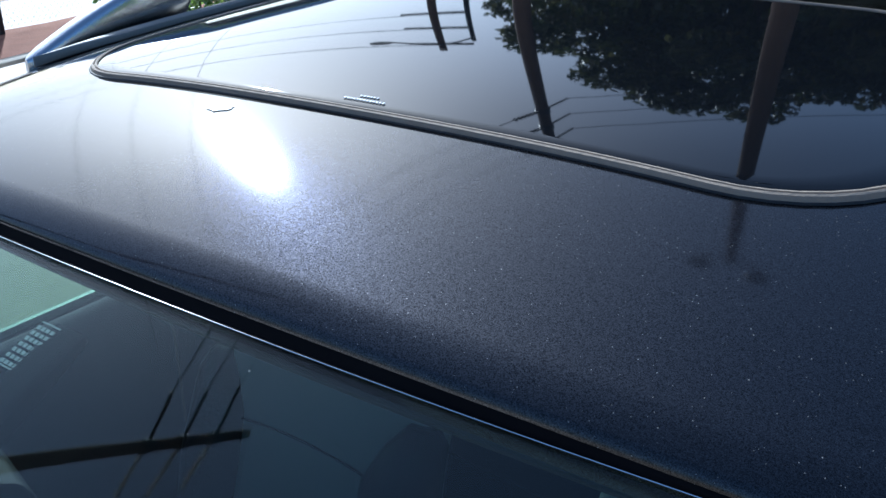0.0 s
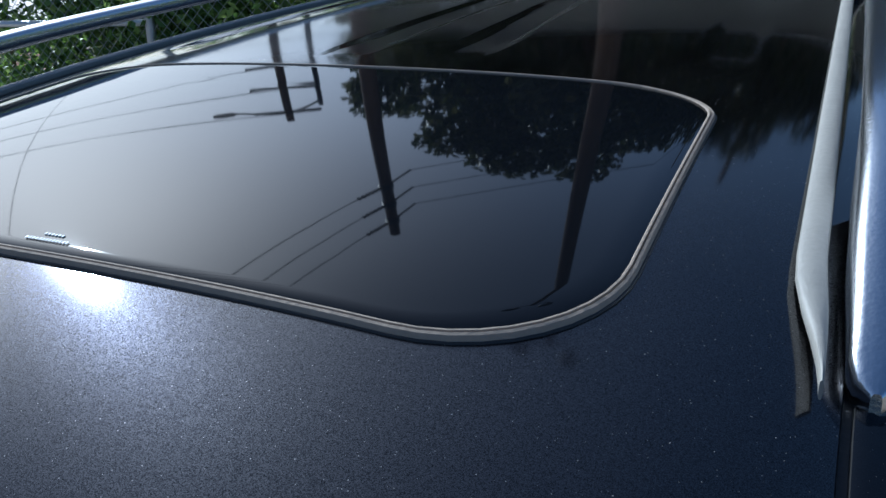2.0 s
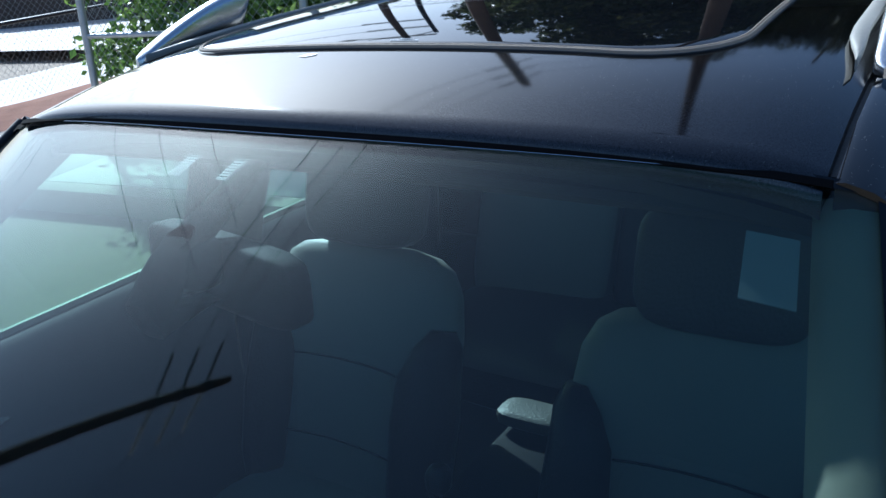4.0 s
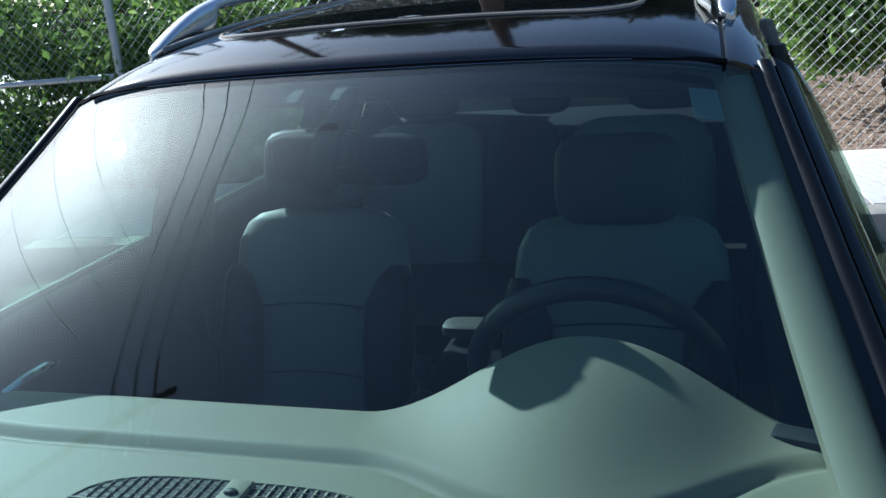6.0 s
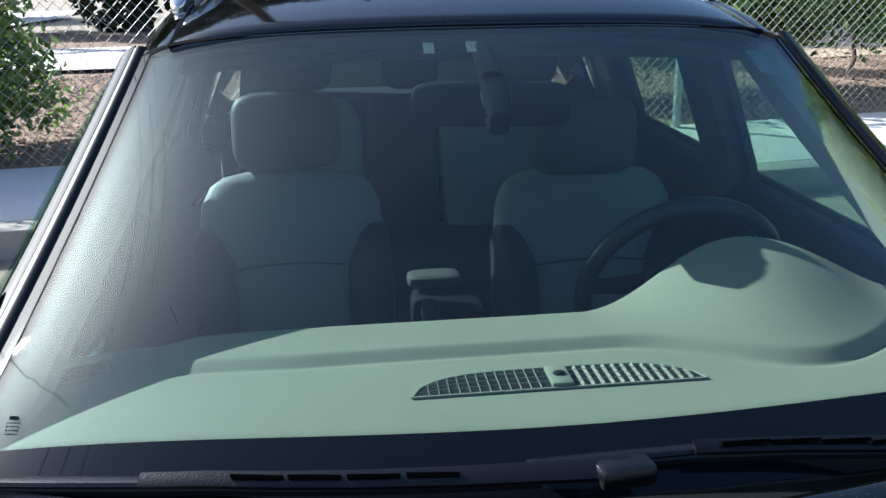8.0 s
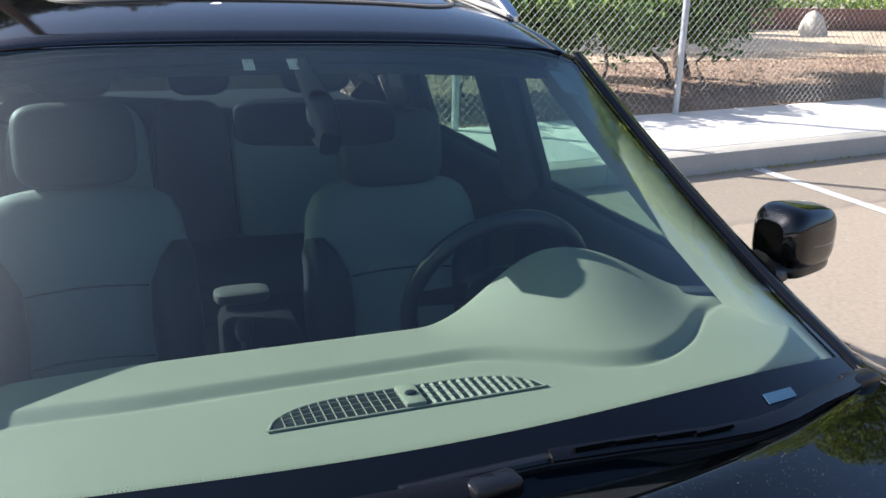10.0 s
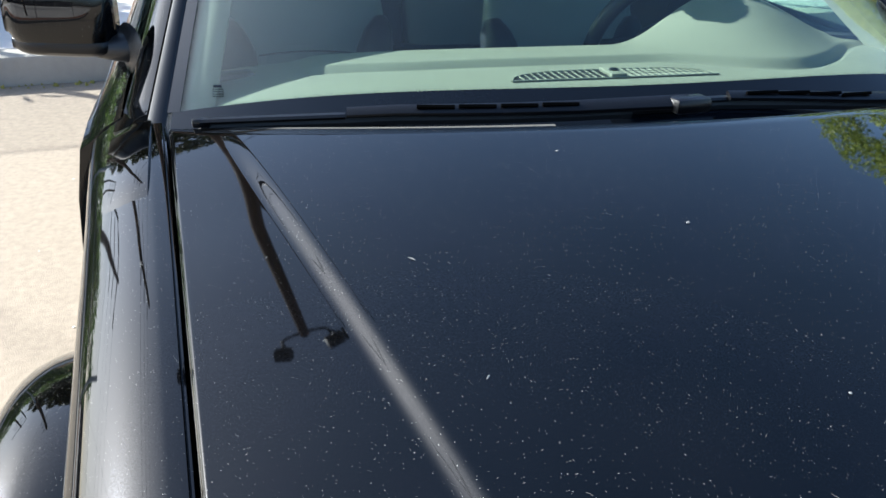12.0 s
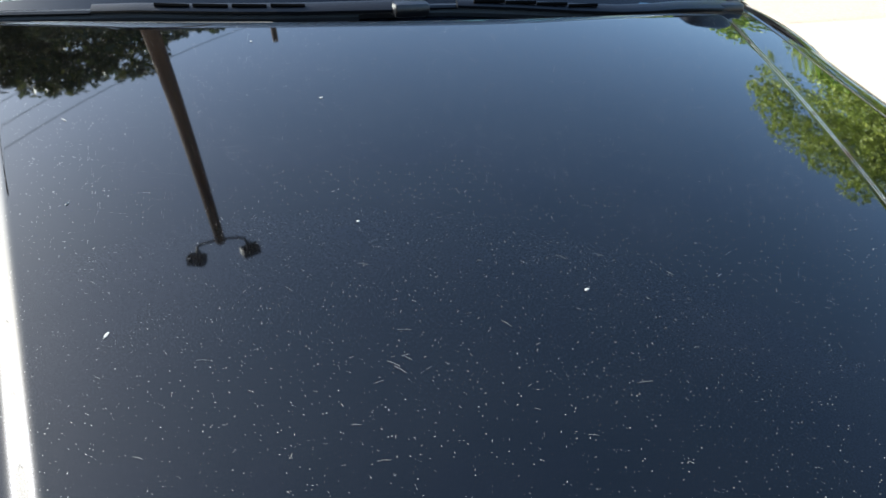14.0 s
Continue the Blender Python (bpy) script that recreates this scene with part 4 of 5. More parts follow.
# Sun catching the glass edge, put in as a thin chrome tube.
part("edge_glint", tube_bm(line, 0.0004, 6), CHROME, car, "sun glint of the glass edge, built as a thin bright tube below the header strip")
for sd in (-1, 1):
    rows = []
    for s in span(0, 1.01, 14):
        p, n_ = glass_p(sd * 1.0, s), glass_n(sd * 0.98, s)
        k = 1 - 0.25 * s
        rows.append([p + Vector((sd * a * k, 0, 0)) + n_ * c for a, c in ((-0.004, -0.003), (-0.004, 0.0015), (0.0, 0.0045), (0.006, 0.0060), (0.016, 0.0045), (0.024, 0.0005), (0.027, -0.005), (0.024, -0.012), (0.004, -0.010))])
    part("side_moulding", loft_bm(rows), MOULDING, car, "satin black moulding along the glass")
    # windshield pillar, outer skin
    shape = ((0.022, 0.0, -0.014), (0.029, 0.0, -0.0065), (0.038, 0.0, -0.0095), (0.048, 0.0, -0.0145), (0.058, 0.001, -0.0215), (0.067, 0.003, -0.030), (0.075, 0.007, -0.040), (0.081, 0.016, -0.054), (0.064, 0.07, -0.072), (0.020, 0.05, -0.036))
    rows = []
    for s in span(0.10, 1.03, 16):
        p = glass_p(sd * 1.0, s)
        w = 1 - 0.18 * s
        rows.append([p + Vector((sd * a * w, b, c)) for a, b, c in shape])
    first = rows[0]
    foot = []
    for k in range(1, 13):
        q = k / 12
        row = []
        for i, p in enumerate(first):
            y = p.y - 0.30 * q
            x = p.x - sd * 0.006 * q
            deep = 0.05 if i > 7 else 0.0
            slope_z = p.z - 0.30 * q * 0.50
            zf = fender_z(abs(x), y) - deep
            m_ = smooth01(q * 1.25)
            row.append(Vector((x, y, max(slope_z, zf) * (1 - m_) + (zf - 0.004 * smooth01(q * 4 - 3)) * m_ + 0.006 * math.sin(math.pi * q) * (i < 8))))
        foot.append(row)
    part("windshield_pillar", loft_bm(foot[::-1] + rows), PAINT, car)
    part("pillar_joint", tube_bm([p + Vector((0, 0, 0.0005)) for p in first[:8]], 0.0011, 6), MATTE, car)
    # inner pillar trim
    rows = []
    for s in span(0.05, 1.0, 14):
        wide = (0.032 + 0.014 * s) / 0.66
        row = [glass_p(sd * (0.975 - wide * g), s) - glass_n(sd * (0.975 - wide * g), s) * d for g, d in ((0, 0.006), (0.4, 0.011), (0.8, 0.019), (1.0, 0.032))]
        rows.append(row + [row[3] + Vector((sd * 0.004, 0.040, -0.030)), row[0] + Vector((sd * 0.02, 0.075, -0.052)), row[0] + Vector((sd * 0.010, 0.003, -0.006))])
    part("pillar_trim", loft_bm(rows), DASH, car, "pale pillar trim")


# hood
rows = []
for j in range(50):
    g = j / 5 * 0.016 if j < 6 else 0.016 + 0.984 * (j - 5) / 44
    row = []
    for i in range(-66, 67):
        a, f = abs(i), i / 66
        for _ in range(5):          # columns gather along the crease and the edge
            y = hood_y(f, g)
            e, c = hood_edge_x(y) - 0.002, 0.575 - 0.222 * (-0.3 - y)
            x = math.copysign(float(np.interp(a, (0, 34, 46, 58, 66), (0, c - 0.0165, c + 0.0165, e * 0.985, e))), i)
            f = x / e
        z = hood_z(x, y) + crease(x, y)
        z -= 0.004 * smooth01((abs(f) - 0.994) / 0.006) + 0.05 * smooth01((g - 0.86) / 0.14) ** 2
        z -= 0.010 * max(0.0, (0.016 - g) / 0.016) ** 1.5
        row.append((x, y, z))
    rows.append(row)
part("hood", grid_bm(rows, thick=0.012), PAINT, car, "", 40)
# nose below the hood
rows = []
for f in span(-1, 1, 30):
    x, y = f * 0.70, hood_y(f, 1.0)
    rows.append([(x, y - d, z) for d, z in ((0.002, hood_z(x, y) - 0.062), (0.05, 0.72), (0.09, 0.60), (0.11, 0.48), (0.08, 0.30), (0.0, 0.22), (-0.3, 0.22), (-0.3, 0.72))])
part("front_bumper", loft_bm(rows), PAINT, car)
rows = [[(x, hood_y(x / 0.72, 1.0) - 0.055 - 0.014 * k, 0.74 - 0.03 * k) for x in span(-0.36, 0.36, 12)] for k in range(5)]
part("grille", grid_bm(rows, thick=0.02, down=(0, 1, 0)), PLASTIC, car, "dark front grille")
part("wiper_cowl", grid_bm([[(x, -0.135 + 0.40 * x * x + d, z - 0.06 * x * x) for x in span(-0.72, 0.72, 20)] for d, z in ((0.0, 0.955), (0.05, 0.952), (0.10, 0.965), (0.16, 0.975))], thick=0.01), PLASTIC, car, "black plastic cowl below the windshield")
rows = [[(x, -0.135 + 0.40 * x * x + d, hood_z(x, -0.135 + 0.40 * x * x) - e) for x in span(-0.68, -0.20, 24)] for d, e in ((0.004, 0.016), (0.007, 0.009), (0.014, 0.008), (0.020, 0.010), (0.022, 0.020))]
part("cowl_lip", grid_bm(rows), DUSTY, car, "dusty grey edge of the cowl")
# floor of the engine bay, closes the gaps
part("engine_shield", box_bm((0, -0.55, 0.62), (1.28, 1.05, 0.04), 0.01), RUBBER, car)


for s in (-1, 1):
    rows = []
    for y in span(0.20, -1.12, 36):
        e, z, o = fender_profile(y)
        w = o - e
        arch = max(0.0, 1 - ((y + 0.32) / 0.40) ** 2)
        low_ = 0.30 + 0.42 * math.sqrt(arch)
        top = z - 0.25
        lip = max(low_, 0.0) if low_ < z - 0.27 else z - 0.27
        row = [(s * (e + 0.002), y, z - 0.05)] + [(s * (e + w * f), y, z + d) for f, d in FENDER]
        row += [(s * (o + 0.004), y, top), (s * (o + 0.006), y, min(top - 0.01, max(0.62, lip))), (s * (o + 0.006), y, min(lip, top - 0.012)), (s * (o - 0.02), y, min(lip, top - 0.012))]
        rows.append(row)
    part("front_fender", grid_bm(rows, thick=0.006, down=(-s * 0.7, 0, -0.7)), PAINT, car, "", 60)
    # flared arch moulding
    rows = []
    for k in range(49):
        a = math.pi * (k / 48)
        d = Vector((0, math.cos(a), math.sin(a)))
        rows.append([Vector((s * x, -0.32, 0.30)) + d * r_ for x, r_ in ((0.805, 0.490), (0.830, 0.4895), (0.850, 0.488), (0.870, 0.485), (0.886, 0.480), (0.902, 0.473), (0.916, 0.463), (0.927, 0.450), (0.935, 0.432), (0.938, 0.412), (0.93, 0.40), (0.90, 0.395), (0.81, 0.40))])
    part("wheel_arch_flare", loft_bm(rows), PAINT, car, "glossy flared wheel arch")
    bm = join_bm(loft_bm([ring((s * 0.80 + s * dx, -0.32, 0.29), (0, 1, 0), (0, 0, 1), r_, r_, 32) for dx, r_ in ((-0.1, 0.27), (-0.1, 0.315), (-0.08, 0.328), (0.06, 0.328), (0.08, 0.315), (0.085, 0.24))]))
    wheel = part("wheel", bm, TYRE, car)
    part("rim", loft_bm([ring((s * 0.80 + s * dx, -0.32, 0.29), (0, 1, 0), (0, 0, 1), r_, r_, 24) for dx, r_ in ((0.05, 0.20), (0.082, 0.235), (0.087, 0.225), (0.06, 0.19), (0.07, 0.05), (0.075, 0.03))]), ALU, wheel)
    wh2 = part("wheel", loft_bm([ring((s * 0.80 + s * dx, 2.24, 0.44), (0, 1, 0), (0, 0, 1), r_, r_, 32) for dx, r_ in ((-0.1, 0.27), (-0.1, 0.315), (-0.08, 0.328), (0.06, 0.328), (0.08, 0.315), (0.085, 0.24))]), TYRE, car)
    part("rim", loft_bm([ring((s * 0.80 + s * dx, 2.24, 0.44), (0, 1, 0), (0, 0, 1), r_, r_, 24) for dx, r_ in ((0.05, 0.20), (0.082, 0.235), (0.087, 0.225), (0.06, 0.19), (0.07, 0.05), (0.075, 0.03))]), ALU, wh2)
    # headlight at the corner of the nose
    rows = []
    for k in range(9):
        x = 0.40 + 0.33 * k / 8
        yb = -1.20 + 0.17 * (x / 0.72) ** 2 + 0.20 * smooth01((x - 0.62) / 0.25)
        rows.append(ring((s * x, yb - 0.02, 0.715 - 0.02 * k / 8), (0, 1, 0), (0, 0, 1), 0.07, 0.075, 12, 2.6))
    part("headlight", loft_bm(rows), LAMP, car, "clouded clear headlight")
    # doors, sills, glass
    belt = lambda y: 0.985 + 0.035 * (y - 0.3)
    for name, y0, y1 in (("front_door", 0.165, 1.27), ("rear_door", 1.276, 2.12)):
        rows = []
        for y in span(y0, y1, 10):
            b_ = belt(y)
            m_ = smooth01((y - 0.18) / 0.32)
            top = [(x, z * m_ + (fender_z(x - 0.004, 0.165) + 0.12 * (y - 0.165)) * (1 - m_)) for x, z in ((0.795, b_ + 0.002), (0.820, b_ - 0.004), (0.843, b_ - 0.022), (0.860, b_ - 0.052))]
            rows.append([(s * x, y, z) for x, z in (*top, (0.873, b_ - 0.13), (0.884, b_ - 0.28), (0.890, 0.62 + 0.07 * y), (0.890, 0.52 + 0.07 * y), (0.870, 0.30 + 0.07 * y), (0.82, 0.28 + 0.07 * y), (0.80, 0.6))])
        door = part(name, loft_bm(rows), PAINT, car)
        part("handle", tube_bm([(s * 0.882, y1 - 0.26, belt(y1) - 0.13), (s * 0.905, y1 - 0.20, belt(y1) - 0.125), (s * 0.882, y1 - 0.10, belt(y1) - 0.12)], 0.014, 8), PAINT, door)
        ya = 0.40 if y0 < 1 else 1.30
        yb_ = y1 - 0.05
        rows = []
        for h in span(0, 1, 6):
            row = []
            for y in span(ya, yb_, 8):
                yy = y
                top = min(roof_z(0.58, max(y, 0.8)) - 0.10, belt(y) + 0.40 * smooth01((y - 0.10) / 0.62) + 0.02) if y0 < 1 else roof_z(0.58, y) - 0.10
                if y < 0.80:
                    top = min(top, glass_p(1.0, glass_s(1.0, y - 0.06)).z - 0.030)
                zz = belt(y) + (top - belt(y)) * h
                row.append((s * (0.805 - 0.30 * (zz - belt(y)) * (0.145 / (0.42 * 0.30))), yy, zz))
            rows.append(row)
        win = part("side_window", grid_bm(rows, thick=0.004, down=(-s, 0, 0)), SIDE_GLASS, door, "clear greenish side glass")
        win.visible_shadow = False
        # upright dark frame at the rear of the glass
        rows = []
        for h in span(0, 1, 6):
            z = belt(yb_) - 0.02 + (roof_z(0.58, yb_) - 0.075 - belt(yb_)) * h
            x = 0.797 - max(0.0, z - belt(yb_)) * 0.345
            rows.append(ring((s * x, yb_ + 0.026 + 0.012 * h, z), (0, 1, 0), (1, 0, 0), 0.034, 0.016, 12, 4.0))
        part("window_frame", loft_bm(rows), DARK_TRIM, door, "black upright window frame")
        part("belt_moulding", tube_bm([(s * 0.812, y, belt(y) + 0.004) for y in span(max(y0, 0.46), y1, 8)], 0.010, 6), RUBBER, door)
        rows = [[(s * x, y, z) for x, z in ((0.79, belt(y) + 0.004), (0.772, belt(y) - 0.004), (0.745, belt(y) - 0.030), (0.72, belt(y) - 0.075), (0.72, 0.75), (0.70, 0.68), (0.72, 0.45), (0.78, 0.45))] for y in span(y0, y1, 8)]
        part("door_card", grid_bm(rows), DARK_TRIM, door, "dark inner door panel")
        part("inner_handle", tube_bm([(s * 0.712, y0 + 0.42, 0.90), (s * 0.695, y0 + 0.46, 0.915), (s * 0.695, y0 + 0.52, 0.915), (s * 0.712, y0 + 0.56, 0.90)], 0.008, 8), CHROME, door, "chrome inner handle")
    # middle and rear pillars
    for yp, w, deep in ((1.315, 0.085, 0.040), (2.14, 0.07, 0.03)):
        rows = []
        for h in span(0, 1, 8):
            zt = roof_z(0.58, yp) - 0.06
            z = belt(yp) - 0.3 + (zt - belt(yp) + 0.3) * h
            k = max(0.0, (z - belt(yp)))
            x = 0.80 - k * 0.345
            rows.append(ring((s * (x + 0.01 - deep), yp + 0.03 * h, z), (0, 1, 0), (1, 0, 0), w, deep, 16, 3.0))
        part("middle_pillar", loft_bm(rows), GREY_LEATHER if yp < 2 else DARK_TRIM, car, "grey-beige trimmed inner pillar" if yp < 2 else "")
    rows = [[(s * x, y, z) for x, z in ((0.64, roof_z(0.58, min(y, 2.9)) - 0.09), (0.72, 1.22), (0.80, 1.04), (0.86, 0.92), (0.885, 0.7), (0.88, 0.42), (0.80, 0.40))] for y in span(2.62, 3.30, 6)]
    part("rear_quarter", grid_bm(rows, thick=0.02, down=(-s, 0, 0)), PAINT, car)
    rows = [[(s * x, y, z) for x, z in ((0.80, 1.04 + 0 * y), (0.86, 0.92), (0.885, 0.7), (0.88, 0.52), (0.80, 0.50))] for y in span(2.126, 2.63, 4)]
    part("rear_panel", grid_bm(rows, thick=0.02, down=(-s, 0, 0)), PAINT, car)
    part("cargo_window", grid_bm([[(s * x, y, z) for y in span(2.2, 2.64, 4)] for x, z in ((0.80, 1.05), (0.74, 1.22), (0.66, 1.47))], thick=0.004, down=(-s, 0, 0)), REAR_GLASS, car, "dark tinted rear side glass")

# tailgate with its window, floor and underbody
rows = [[(x, y - 0.05 * (x / 0.7) ** 2, z) for x in span(-0.86, 0.86, 14)] for y, z in ((3.30, 1.02), (3.36, 0.9), (3.40, 0.7), (3.38, 0.5), (3.34, 0.38))]
tail = part("tailgate", grid_bm(rows, thick=0.03, down=(0, -1, 0)), PAINT, car)
rows = [[(x * (1 - 0.12 * h), 3.28 - 0.30 * h - 0.05 * (x / 0.7) ** 2, 1.03 + 0.46 * h) for x in span(-0.74, 0.74, 12)] for h in span(0, 1, 5)]
win = part("rear_window", grid_bm(rows, thick=0.004, down=(0, -1, 0)), REAR_GLASS, tail, "dark tinted rear window")
win.visible_shadow = False
part("floor_pan", grid_bm([[(x, y, 0.34 + 0.07 * y + 0.05 * math.exp(-(x / 0.14) ** 2)) for x in span(-0.82, 0.82, 16)] for y in span(-0.05, 3.3, 8)], thick=0.05), CARPET, car)
part("cargo_cover", box_bm((0, 2.84, 1.055), (1.40, 0.80, 0.02), 0.008), DARK_TRIM, car)
part("firewall", grid_bm([[(x, y, z) for x in span(-0.69, 0.69, 8)] for y, z in ((0.0, 0.95), (0.02, 0.7), (0.0, 0.35))], thick=0.02, down=(0, -1, 0)), CARPET, car)


# mirrors
for s in (-1, 1):
    rows = []
    for k in range(25):
        f = 0.5 - 0.5 * math.cos(math.pi * k / 24)
        x = 0.806 + 0.182 * f
        cap = max(0.25, (1 - abs(2 * f - 1) ** 5)) ** 0.42
        h = 0.068 * (1 - 0.20 * f * f) * cap
        d = 0.066 * (1 - 0.40 * f * f) * cap
        rows.append(ring((s * x, 0.400 + 0.035 * f, 1.098 - 0.006 * f), (0, 1, 0), (0, 0, 1), d, h, 28, 3.4))
    mirror = part("side_mirror", loft_bm(rows), PAINT, car, "black door mirror", 50)
    part("mirror_glass", box_bm((s * 0.893, 0.468, 1.096), (0.135, 0.006, 0.085), 0.002, (0, 0, s * 11)), CHROME, mirror)
    rows = []
    for k in range(17):
        f = 0.5 - 0.5 * math.cos(math.pi * k / 16)
        cap = max(0.25, (1 - abs(2 * f - 1) ** 5)) ** 0.42
        rows.append(ring((s * (0.808 + 0.172 * f), 0.402 + 0.033 * f, 1.045), (0, 1, 0), (0, 0, 1), 0.064 * (1 - 0.40 * f * f) * cap, 0.020 * cap, 20, 3.0))
    part("lower_shell", loft_bm(rows), WIPER, mirror)
    part("arm", loft_bm([ring(c, (0.35 * s, 1, 0), (0, 0, 1), a, b, 16, 2.6) for c, a, b in (((s * 0.85, 0.40, 1.040), 0.042, 0.018), ((s * 0.815, 0.385, 1.040), 0.044, 0.022), ((s * 0.803, 0.388, 1.040), 0.047, 0.025), ((s * 0.796, 0.384, 1.039), 0.053, 0.032), ((s * 0.790, 0.382, 1.036), 0.062, 0.042), ((s * 0.786, 0.382, 1.030), 0.070, 0.050))]), PLASTIC, mirror, "satin grey plastic mirror arm")


# wipers
def wiper(pts, split, slots, label):
    """pts: from the pivot to the tip, along the glass."""
    pts = [Vector(p) for p in pts]
    k = split
    arm_pts = pts[:k + 1]
    rad = [0.0130 - 0.0040 * i / max(1, k) for i in range(k + 1)]
    w = part("wiper", tube_bm([p + Vector((0, -0.006, 0.012)) for p in arm_pts], rad, 10, 0.42, (0, -0.5, 0.85), 3.5), WIPER, car, label)
    part("blade", tube_bm([p + Vector((0, 0.004, -0.004)) for p in pts[1:]], 0.0055, 6, 1.5), RUBBER, w)
    part("blade_bridge", tube_bm([p + Vector((0, 0.0, 0.006)) for p in pts[k:]], 0.0085, 8, 0.6), WIPER, w)
    part("pivot_cap", box_bm(pts[0] + Vector((0, -0.006, 0.008)), (0.062, 0.034, 0.024), 0.008, (0, 0, 6)), WIPER, w)
    part("tip_clip", box_bm(pts[-1] + Vector((0, 0, 0.004)), (0.026, 0.014, 0.014), 0.004), WIPER, w)
    for x in slots:
        i = next(q for q in range(k) if (pts[q].x - x) * (pts[q + 1].x - x) <= 0)
        a, b = pts[i], pts[i + 1]
        c = a.lerp(b, (x - a.x) / (b.x - a.x)) + Vector((0, -0.0085, 0.0178))
        turn = math.degrees(math.atan2(b.y - a.y, b.x - a.x)) % 180
        part("slot", box_bm(c, (0.054, 0.0045, 0.004), 0.0, (-38 if turn < 90 else 38, 0, turn)), SLOT, w, "dark slot in the arm")
    return w


wiper([(0.022, -0.070, 1.020), (-0.06, -0.061, 1.017), (-0.15, -0.052, 1.014), (-0.25, -0.040, 1.012), (-0.33, -0.028, 1.011), (-0.405, -0.014, 1.010), (-0.475, 0.000, 1.006), (-0.58, 0.024, 1.000), (-0.675, 0.050, 0.993)], 6, (-0.173, -0.233, -0.293, -0.352), "black wiper parked at the foot of the windshield")
wiper([(0.672, 0.046, 0.988), (0.618, 0.024, 0.994), (0.545, 0.000, 0.999), (0.475, -0.024, 1.001), (0.408, -0.038, 1.003), (0.328, -0.042, 1.007), (0.218, -0.036, 1.012), (0.110, -0.034, 1.016), (0.03, -0.036, 1.016), (-0.06, -0.038, 1.015)], 7, (0.335, 0.278, 0.222, 0.166), "black wiper parked at the foot of the windshield")


# dashboard: a broad pale pad with a hooded hump before the wheel
def hump(x):
    d = (x - 0.375) / (0.275 if x < 0.375 else 0.262)
    return (0.5 + 0.5 * math.cos(math.pi * d)) ** (0.85 if d < 0 else 0.72) if abs(d) < 1 else 0.0


def groove_y(x):
    d = (x - 0.375) / (0.26 if x < 0.375 else 0.24)
    dip = 0.5 + 0.5 * math.cos(math.pi * d) if abs(d) < 1 else 0.0
    return 0.256 - 0.097 * dip + 0.065 * smooth01((x - 0.48) / 0.2) + 0.016 * smooth01((-0.30 - x) / 0.2)


def dash_z(x, y):
    z = 1.0145 + 0.006 * (y - 0.03) - (0.030 if x < 0 else -0.010) * (x / 0.7) ** 4
    g = groove_y(x)
    edge = smooth01((x + 0.535) / 0.07)
    z += edge * (0.0090 - 0.003 * smooth01((x - 0.46) / 0.15)) * smooth01((y - g) / 0.024)
    z -= edge * 0.0026 * math.exp(-((y - g + 0.002) / 0.0055) ** 2)
    h = hump(x)
    t = max(0.0, min(1.0, (y - g) / (0.445 - g)))
    z += 0.086 * h * (0.40 * smooth01(t) + 0.60 * math.sin(t * math.pi / 2))
    return z


def dash_rear(x):
    return 0.364 + 0.035 * x * x + 0.064 * hump(x) - 0.9 * max(0.0, x - 0.55) ** 2


rows = []
for i in range(-110, 111):
    x = i / 110 * 0.70
    yr = dash_rear(x)
    y0 = 0.012 + 0.20 * x * x + 0.03 * (abs(x) / 0.7) ** 8
    # the pad stays under the glass at its corners
    pane = [glass_p(max(-1.0, min(1.0, x / (0.735 - 0.135 * s))), s) for s in span(-0.05, 0.8, 24)]
    under = lambda y: float(np.interp(y, [p.y for p in pane], [p.z for p in pane])) - 0.012
    row = [(x, y, min(dash_z(x, y), under(y))) for y in span(y0, yr, 130)]
    zr = row[-1][2]
    row += [(x, yr + d, zr - e) for d, e in ((0.008, 0.002), (0.015, 0.007), (0.020, 0.016), (0.022, 0.03), (0.016, 0.10), (0.0, 0.2), (-0.03, 0.35))]
    rows.append(row)
part("dashboard", grid_bm(rows), DASH, car, "pale grey-green dashboard with a rounded instrument hood", 50)
part("lower_dash", grid_bm([[(x, 0.36 + d + 0.06 * hump(x), z) for x in span(-0.70, 0.70, 20)] for d, z in ((0.0, 0.97), (0.04, 0.86), (0.02, 0.70), (-0.1, 0.5))], thick=0.03, down=(0, -1, 0)), DARK_TRIM, car)
for s in (-1, 1):
    part("corner_vent", box_bm((s * 0.625, 0.335 + 0.02 * s, dash_z(s * 0.625, 0.33) + 0.003), (0.075, 0.035, 0.012), 0.005, (0, 0, -18 * s)), DARK_TRIM, car)

# defroster vent: dark slot, frame and slats
VX0, VX1, VY = -0.179, 0.203, 0.139


def vent_back(x):
    f = (x - (VX0 + VX1) / 2) / ((VX1 - VX0) / 2)
    return VY + 0.059 * max(0.0, 1 - abs(f) ** 4) ** 0.6


